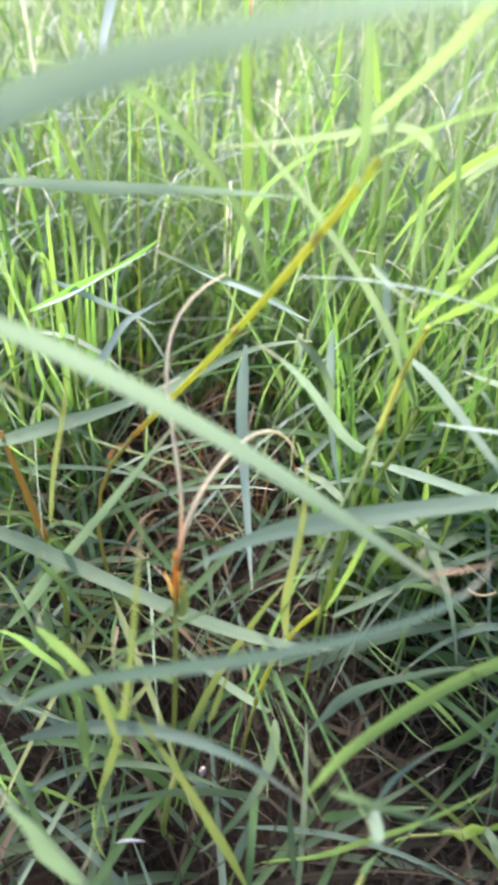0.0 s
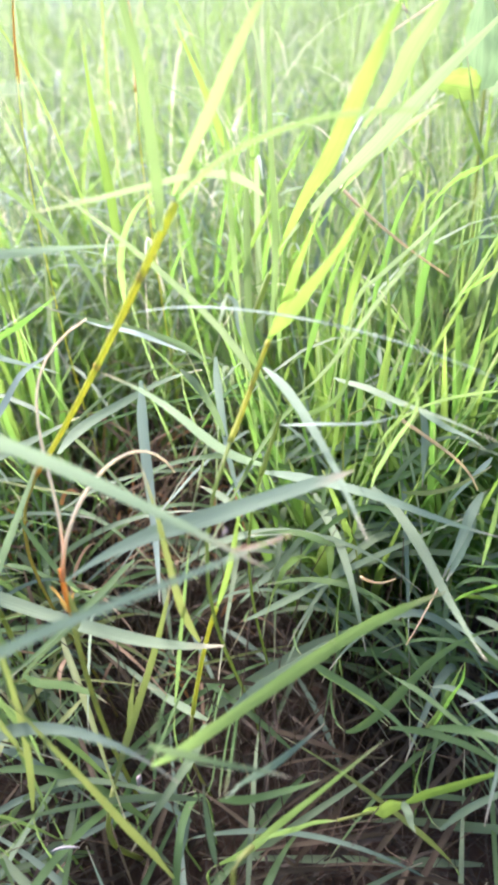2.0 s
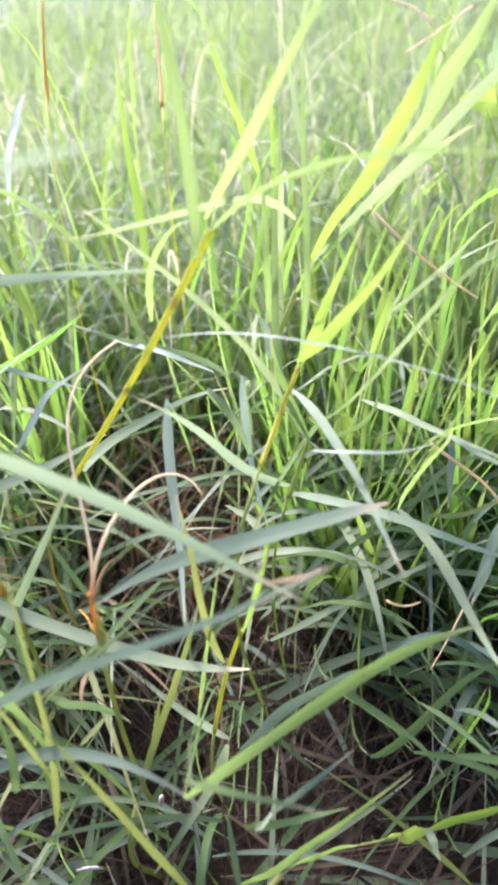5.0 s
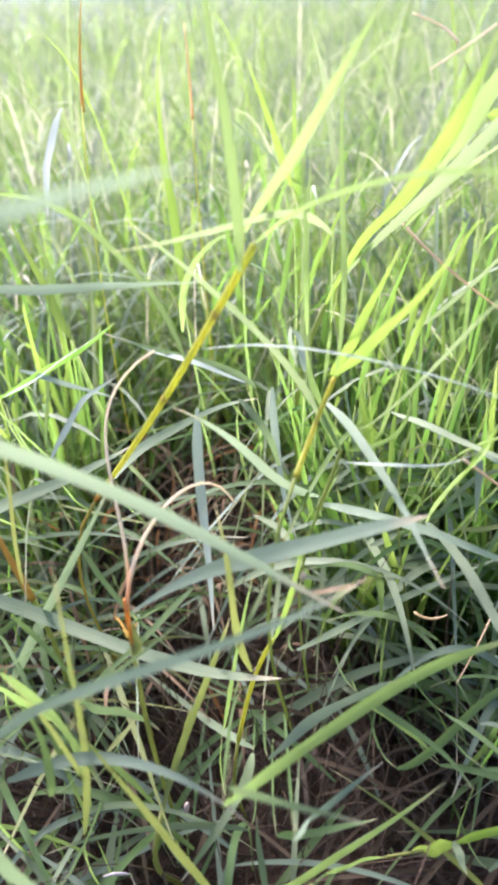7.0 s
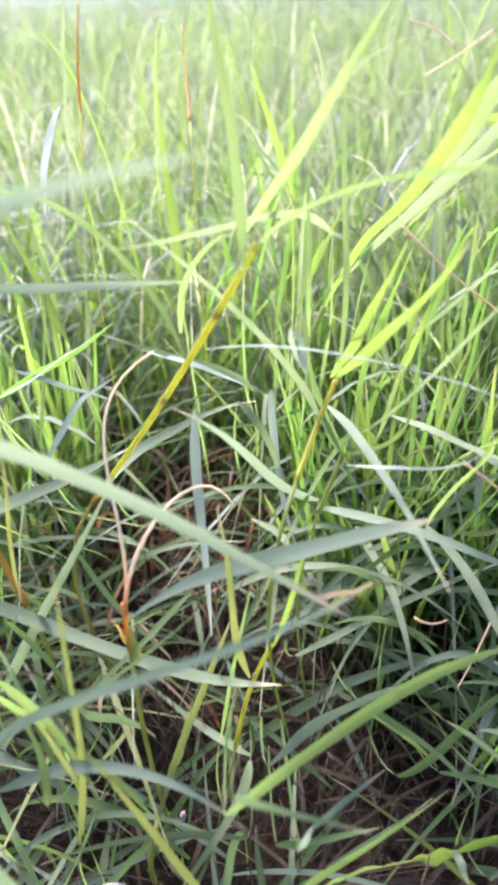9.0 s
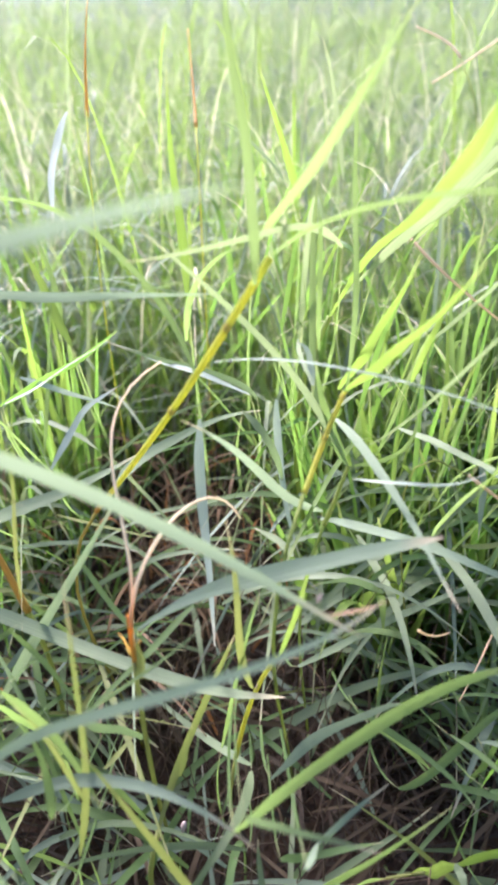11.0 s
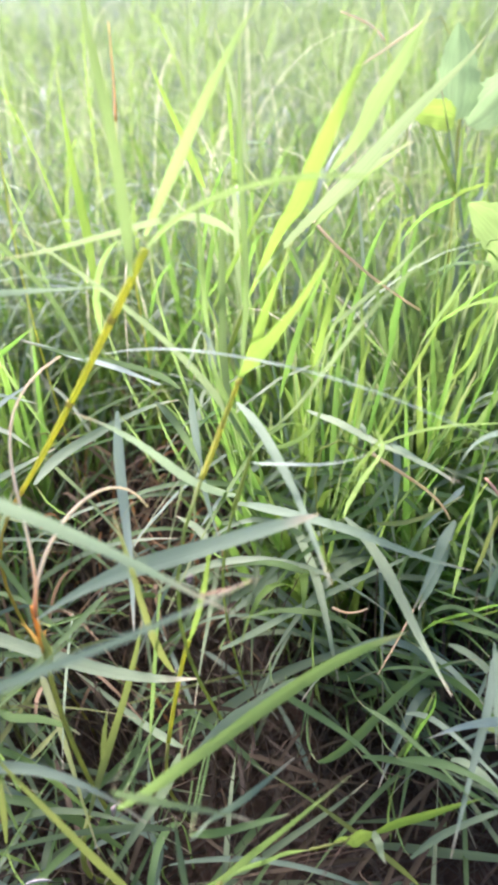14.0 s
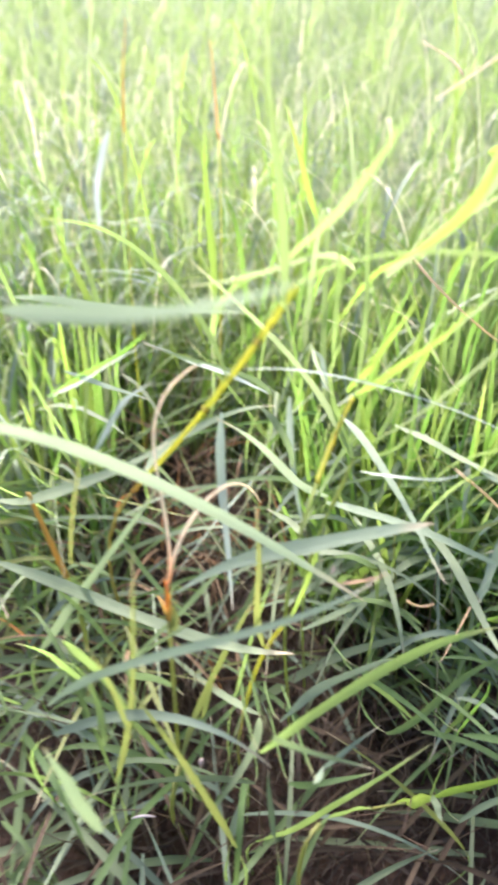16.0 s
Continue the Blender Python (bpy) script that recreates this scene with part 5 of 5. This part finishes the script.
# ---- dry thatch on the soil ----
def thatch_bits(count, seed):
    rnd = random.Random(seed)
    shapes = []
    for k in range(count):
        x, y = rnd.uniform(-0.14, 0.22), rnd.uniform(-0.02, 0.36)
        turn, length = rnd.uniform(0, 6.28), rnd.uniform(0.012, 0.055)
        z = ground_height(x, y) + rnd.random() ** 2 * 0.028
        way = np.array((math.cos(turn), math.sin(turn), rnd.gauss(0, 0.22)))
        a = np.array((x, y, z)) - way * length / 2
        b = a + way * length
        bend = np.array((rnd.gauss(0, 0.008), rnd.gauss(0, 0.008), rnd.uniform(0, 0.008)))
        a[2], b[2] = max(a[2], GROUND - 0.004), max(b[2], GROUND - 0.004)
        if rnd.random() < 0.55:
            shapes.append(tube(bezier(a, a * 0.66 + b * 0.34 + bend, a * 0.34 + b * 0.66 + bend, b, 6), rnd.uniform(0.00025, 0.0006), 0.00025, 4))
        else:
            shapes.append(strip(bezier(a, a * 0.66 + b * 0.34 + bend, a * 0.34 + b * 0.66 + bend, b, 7), rnd.uniform(0.0008, 0.0022), twist=rnd.uniform(-160, 160)))
    return joined(shapes)


def dead_stalks(count, seed, middle):
    """Thin dead stalks still standing in the hollow."""
    rnd = random.Random(seed)
    shapes = []
    for k in range(count):
        x, y = rnd.gauss(middle[0], 0.03), rnd.gauss(middle[1], 0.03)
        a = np.array((x, y, GROUND - 0.003))
        b = a + np.array((rnd.gauss(0, 0.025), rnd.gauss(0, 0.025), rnd.uniform(0.04, 0.13)))
        bend = np.array((rnd.gauss(0, 0.01), rnd.gauss(0, 0.01), 0))
        shapes.append(tube(bezier(a, a * 0.66 + b * 0.34 + bend, a * 0.34 + b * 0.66 + bend, b, 7), rnd.uniform(0.0004, 0.0009), 0.0003, 4))
    return shapes


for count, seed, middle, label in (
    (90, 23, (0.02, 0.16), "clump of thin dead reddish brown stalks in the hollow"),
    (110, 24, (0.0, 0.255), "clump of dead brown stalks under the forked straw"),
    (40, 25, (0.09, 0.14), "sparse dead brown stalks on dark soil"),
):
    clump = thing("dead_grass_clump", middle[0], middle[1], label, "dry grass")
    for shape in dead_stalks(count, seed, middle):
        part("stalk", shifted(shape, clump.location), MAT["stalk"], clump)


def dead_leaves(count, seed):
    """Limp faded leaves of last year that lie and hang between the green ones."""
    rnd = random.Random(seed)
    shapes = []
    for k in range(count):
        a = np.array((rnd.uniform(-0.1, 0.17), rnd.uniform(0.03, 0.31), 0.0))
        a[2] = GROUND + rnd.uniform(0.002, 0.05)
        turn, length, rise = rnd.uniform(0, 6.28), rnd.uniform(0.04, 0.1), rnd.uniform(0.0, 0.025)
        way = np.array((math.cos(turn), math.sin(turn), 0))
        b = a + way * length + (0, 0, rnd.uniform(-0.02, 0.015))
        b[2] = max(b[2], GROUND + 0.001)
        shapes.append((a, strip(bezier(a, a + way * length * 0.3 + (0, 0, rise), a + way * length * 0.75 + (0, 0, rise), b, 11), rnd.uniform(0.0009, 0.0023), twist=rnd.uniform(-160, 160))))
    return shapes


def hollow_leaves(count, seed):
    """Rust-brown dead leaves sticking up round the forked straw."""
    rnd = random.Random(seed)
    out = []
    for k in range(count):
        a = np.array((-0.008 + rnd.gauss(0, 0.032), 0.265 + rnd.gauss(0, 0.045), GROUND + rnd.uniform(0, 0.075)))
        turn, length = rnd.uniform(0, 6.28), rnd.uniform(0.03, 0.075)
        way = np.array((math.cos(turn), math.sin(turn), 0))
        b = a + way * length * rnd.uniform(0.3, 1.0) + (0, 0, rnd.uniform(-0.01, 0.04))
        b[2] = max(b[2], GROUND + 0.002)
        out.append((a, strip(bezier(a, a * 0.7 + b * 0.3 + (0, 0, 0.012), a * 0.3 + b * 0.7 + (0, 0, 0.014), b, 10), rnd.uniform(0.0007, 0.002), twist=rnd.uniform(-160, 160))))
    return out


for k, (at, shape) in enumerate(hollow_leaves(160, 41)):
    rusty = k % 6 == 0
    fallen = thing("dead_leaf", at[0], at[1], "rust-orange curled dead grass leaf under the straw" if rusty else "limp tan dead grass leaf under the straw", "dry leaf", "fallen leaves of the hollow")
    part("blade", shifted(shape, fallen.location), MAT["rust" if rusty else "tan"], fallen)
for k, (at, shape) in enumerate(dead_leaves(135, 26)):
    fallen = thing("dead_leaf", at[0], at[1], "limp faded brown grass leaf in the thatch, darkened for shade", "dry leaf", "fallen leaves of the hollow")
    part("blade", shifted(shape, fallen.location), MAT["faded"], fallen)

tagged(new("thatch", mesh_of("thatch", thatch_bits(4200, 21), MAT["thatch"])), "matted dry grass litter on the soil, darkened for shade", "thatch", kind="stuff")

# ---- the rest of the meadow ----
def field_blades(count, seed, inner, outer, half_angle, low, high, wide, n=7, shun=False):
    """Many upright blades between two distances from the eye's foot, thinning outwards."""
    rng = np.random.default_rng(seed)
    r = np.sqrt(rng.uniform(inner**2, outer**2, count))
    edge = np.random.default_rng(seed + 500).exponential(0.22 * outer, count)
    r = np.where(r > 0.7 * outer, r + edge, r)          # no sharp rim
    a = rng.uniform(-half_angle, half_angle, count)
    foot = np.stack([0.03 + r * np.sin(a), r * np.cos(a), np.full(count, GROUND - 0.002)], 1)
    tall = rng.uniform(low, high, count) * (0.85 + 0.3 * np.sin(foot[:, 0] * 11 + 1) * np.sin(foot[:, 1] * 9))
    turn = rng.uniform(0, 2 * np.pi, count)
    lean = np.abs(rng.normal(0, 0.75, count)) * tall
    bow = rng.exponential(0.32, count) * tall           # most blades are nearly straight, a few hang over
    way = np.stack([np.cos(turn), np.sin(turn), 0 * turn], 1)
    u = np.linspace(0, 1, n)[None, :, None]
    line = foot[:, None] + way[:, None] * (lean[:, None, None] * u + bow[:, None, None] * u**2.6) + np.array((0, 0, 1)) * (tall[:, None, None] * u - 0.55 * bow[:, None, None] * u**3)
    clear = ~np.any(in_hollow(line[..., 0], line[..., 1]) & (line[..., 2] < 0.11), axis=1)
    if shun:                    # few pale blades beside the weeds
        clear &= ~((foot[:, 0] > 0.09) & (foot[:, 1] > 0.1) & (np.arange(count) % 5 > 0))
    foot, line, turn, tall, way, count = foot[clear], line[clear], turn[clear], tall[clear], way[clear], int(clear.sum())
    face = turn + np.pi / 2 + rng.normal(0, 0.6, count)
    side = np.stack([np.cos(face), np.sin(face), 0 * face], 1)[:, None]
    width = (rng.uniform(0.6, 1.15, count) * wide / 2)[:, None, None] * np.clip(1.06 - u**1.5, 0.05, 1)
    fold = way[:, None] * width * 0.35
    verts = np.stack([line - side * width + fold, line, line + side * width + fold], 2).reshape(-1, 3)
    k = np.arange(count)[:, None, None] * (3 * n) + np.arange(n - 1)[None, :, None] * 3 + np.arange(2)[None, None]
    faces = np.stack([k, k + 1, k + 4, k + 3], -1).reshape(-1, 4)
    uv = np.stack([np.tile(np.array((0, 0.5, 1.0)), count * n), np.tile(np.repeat(np.linspace(0, 1, n), 3), count)], 1)
    return verts, faces.tolist(), uv


for colour, count, seed, inner, outer, angle, low, high, wide, n in (
    ("fresh", 1800, 31, 0.34, 0.9, 3.14, 0.08, 0.22, 0.0038, 7), ("bright", 1300, 32, 0.34, 0.9, 3.14, 0.1, 0.27, 0.0034, 7),
    ("grey", 700, 33, 0.34, 0.9, 3.14, 0.07, 0.2, 0.0036, 7), ("pale", 1100, 30, 0.34, 0.9, 3.14, 0.1, 0.26, 0.0028, 7),
    ("blue", 600, 28, 0.34, 0.9, 3.14, 0.08, 0.2, 0.0036, 7), ("green", 1400, 27, 0.34, 0.9, 3.14, 0.08, 0.22, 0.0036, 7),
    ("green", 3600, 26, 0.27, 0.9, 3.14, 0.03, 0.09, 0.005, 7), ("fresh", 1800, 25, 0.27, 0.9, 3.14, 0.03, 0.09, 0.005, 7),
    # from here out many pale blades put the whitish veil into leaf colour
    ("green", 15000, 34, 0.85, 3.6, 3.14, 0.1, 0.26, 0.005, 5), ("pale", 14000, 29, 0.85, 3.6, 3.14, 0.1, 0.26, 0.005, 5),
    ("bright", 4000, 35, 0.85, 3.6, 3.14, 0.12, 0.27, 0.005, 5), ("green", 6000, 36, 1.9, 9.0, 3.14, 0.12, 0.24, 0.016, 4),
    ("pale", 11000, 37, 1.9, 9.0, 3.14, 0.12, 0.24, 0.016, 4),
):
    tagged(new("meadow_grass", mesh_of("meadow_grass", field_blades(count, seed, inner, outer, angle, low, high, wide, n, colour in ("pale", "grey", "blue", "bright") and outer < 1), FIELD[colour])), "dense sunlit meadow grass growing out of the soil", "grass", kind="stuff")

# long leaves that arch over the rest
def arching_leaves(count, seed, near=0.24, far=0.75, low=0.1, high=0.24, least=0.05, most=0.2, hang=0.55, thin=0.0019, wide=0.0038, lean=0.0, right=0.6):
    rnd = random.Random(seed)
    shapes = []
    for k in range(count):
        y = rnd.uniform(near, far)
        x = 0.03 + rnd.uniform(-0.6, right) * y
        turn = rnd.uniform(0, 2 * math.pi)
        way = np.array((math.cos(turn), math.sin(turn), 0))
        tall, reach = rnd.uniform(low, high), rnd.uniform(least, most)
        a = np.array((x, y, GROUND - 0.002))
        b = a + way * reach
        if in_hollow(x, y, 1.3) or y < 0.4 and (in_hollow(b[0], b[1], 1.3) or in_hollow((a[0] + b[0]) / 2, (a[1] + b[1]) / 2)):
            continue
        shapes.append(strip(bezier(a, a + (0, 0, tall * 0.75) + way * reach * (0.1 + 0.2 * lean), a + (0, 0, tall * 1.12) + way * reach * (0.45 + 0.2 * lean), a + (0, 0, tall * rnd.uniform(hang, hang + 0.4)) + way * reach, 14), rnd.uniform(thin, wide), facing=tuple(-way + np.array((0, 0, 0.5))), twist=rnd.uniform(-50, 50)))
    return joined(shapes)


for colour, count, seed in (("pale", 190, 71), ("blue", 100, 72), ("fresh", 200, 73), ("bright", 120, 74), ("grey", 60, 75)):
    tagged(new("meadow_grass", mesh_of("meadow_grass", arching_leaves(count, seed), FIELD[colour])), "long arching meadow grass leaves", "grass", kind="stuff")
for colour, count, seed in (("sage", 55, 81), ("blue", 45, 82), ("pale", 60, 83)):
    tagged(new("meadow_grass", mesh_of("meadow_grass", arching_leaves(count, seed, 0.27, 0.65, 0.1, 0.19, 0.1, 0.26, 0.25, 0.0022, 0.004, 0.6), FIELD[colour])), "long pale leaves hanging over across the meadow grass", "grass", kind="stuff")
# extra pale leaves on the left, their colour also imitating whitish haze
for colour, count, seed in (("silver", 60, 84), ("mist", 60, 85)):
    tagged(new("meadow_grass", mesh_of("meadow_grass", arching_leaves(count, seed, 0.28, 0.62, 0.12, 0.22, 0.1, 0.26, 0.25, 0.0016, 0.003, 0.6, 0.12), MAT[colour])), "pale silvery leaves hanging over the meadow, also imitating haze", "grass", kind="stuff")
for colour, count, seed in (("bright", 110, 76), ("pale", 210, 77), ("green", 130, 78)):
    tagged(new("meadow_grass", mesh_of("meadow_grass", arching_leaves(count, seed, 0.42, 1.2, 0.2, 0.33, 0.03, 0.24, 0.7, 0.001, 0.0019, 1.0), FIELD[colour])), "tall thin grass blades standing over the meadow", "grass", kind="stuff")
tagged(new("dry_straws", mesh_of("dry_straws", arching_leaves(210, 79, 0.34, 1.1, 0.15, 0.29, 0.08, 0.24, 0.6, 0.0006, 0.0012, 0.5), MAT["straw"])), "thin bleached straws among the meadow grass", "dry grass", kind="stuff")

# the same meadow close by on both sides of the eye's way, unseen
def side_blades(count, seed, near, far):
    verts, faces, uv = field_blades(count, seed, 0.0, 1.0, 1.0, 0.12, 0.28, 0.0034)
    count = len(verts) // 21
    blade = verts.reshape(count, -1, 3)
    rng = np.random.default_rng(seed + 100)
    side = np.where(rng.random(count) < 0.5, -1, 1)
    foot = np.stack([0.03 + side * rng.uniform(near, far, count), rng.uniform(-0.3, 0.34, count)], 1)
    blade[:, :, :2] = foot[:, None] + np.stack([side[:, None] * np.abs(blade[:, :, 0] - blade[:, 1, 0][:, None]), blade[:, :, 1] - blade[:, 1, 1][:, None]], -1)
    keep = np.abs(blade[:, 1, 0] - 0.03) > 0.15 + 0.5 * np.clip(blade[:, 1, 1], 0, 1)
    blade = blade[keep]
    n = len(blade)
    return blade.reshape(-1, 3), faces[: n * 12], uv[: n * 21]


for colour, seed in (("green", 51), ("bright", 52), ("grey", 53)):
    tagged(new("meadow_grass", mesh_of("meadow_grass", side_blades(1000, seed, 0.12, 0.42), FIELD[colour])), "unseen meadow grass round the eye that shades the clearing", "grass", kind="stuff")


def behind_shade_blades(count, seed):
    """Unseen grass under and behind the eye, lower than its way, added as shade."""
    verts, faces, uv = field_blades(count, seed, 0.0, 1.0, 1.0, 0.08, 0.17, 0.003)
    count = len(verts) // 21
    blade = verts.reshape(count, -1, 3)
    rng = np.random.default_rng(seed + 100)
    foot = np.stack([rng.uniform(-0.3, 0.36, count), rng.uniform(-0.4, -0.015, count)], 1)
    blade[:, :, 1] = foot[:, None, 1] - np.abs(blade[:, :, 1] - blade[:, 1, 1][:, None])
    blade[:, :, 0] += (foot[:, 0] - blade[:, 1, 0])[:, None]
    return blade.reshape(-1, 3), faces, uv


def back_shade_blades(count, seed):
    """Unseen taller grass behind the eye, added to block skylight from the clearing."""
    verts, faces, uv = field_blades(count, seed, 0.0, 1.0, 1.0, 0.26, 0.46, 0.0036)
    count = len(verts) // 21
    blade = verts.reshape(count, -1, 3)
    rng = np.random.default_rng(seed + 100)
    r, a = rng.uniform(0.17, 0.5, count), rng.uniform(-1.25, 1.25, count)
    foot = np.stack([0.03 + r * np.sin(a), -r * np.cos(a)], 1)
    blade[:, :, 1] = foot[:, None, 1] - np.abs(blade[:, :, 1] - blade[:, 1, 1][:, None])
    blade[:, :, 0] += (foot[:, 0] - blade[:, 1, 0])[:, None]
    return blade.reshape(-1, 3), faces, uv


for colour, seed in (("green", 61), ("grey", 62)):
    tagged(new("meadow_grass", mesh_of("meadow_grass", behind_shade_blades(1900, seed), FIELD[colour])), "unseen meadow grass round the eye that shades the clearing", "grass", kind="stuff")

tagged(new("meadow_grass", mesh_of("meadow_grass", back_shade_blades(3200, 63), FIELD["green"])), "unseen tall grass behind the eye, added to block skylight", "grass", kind="stuff")
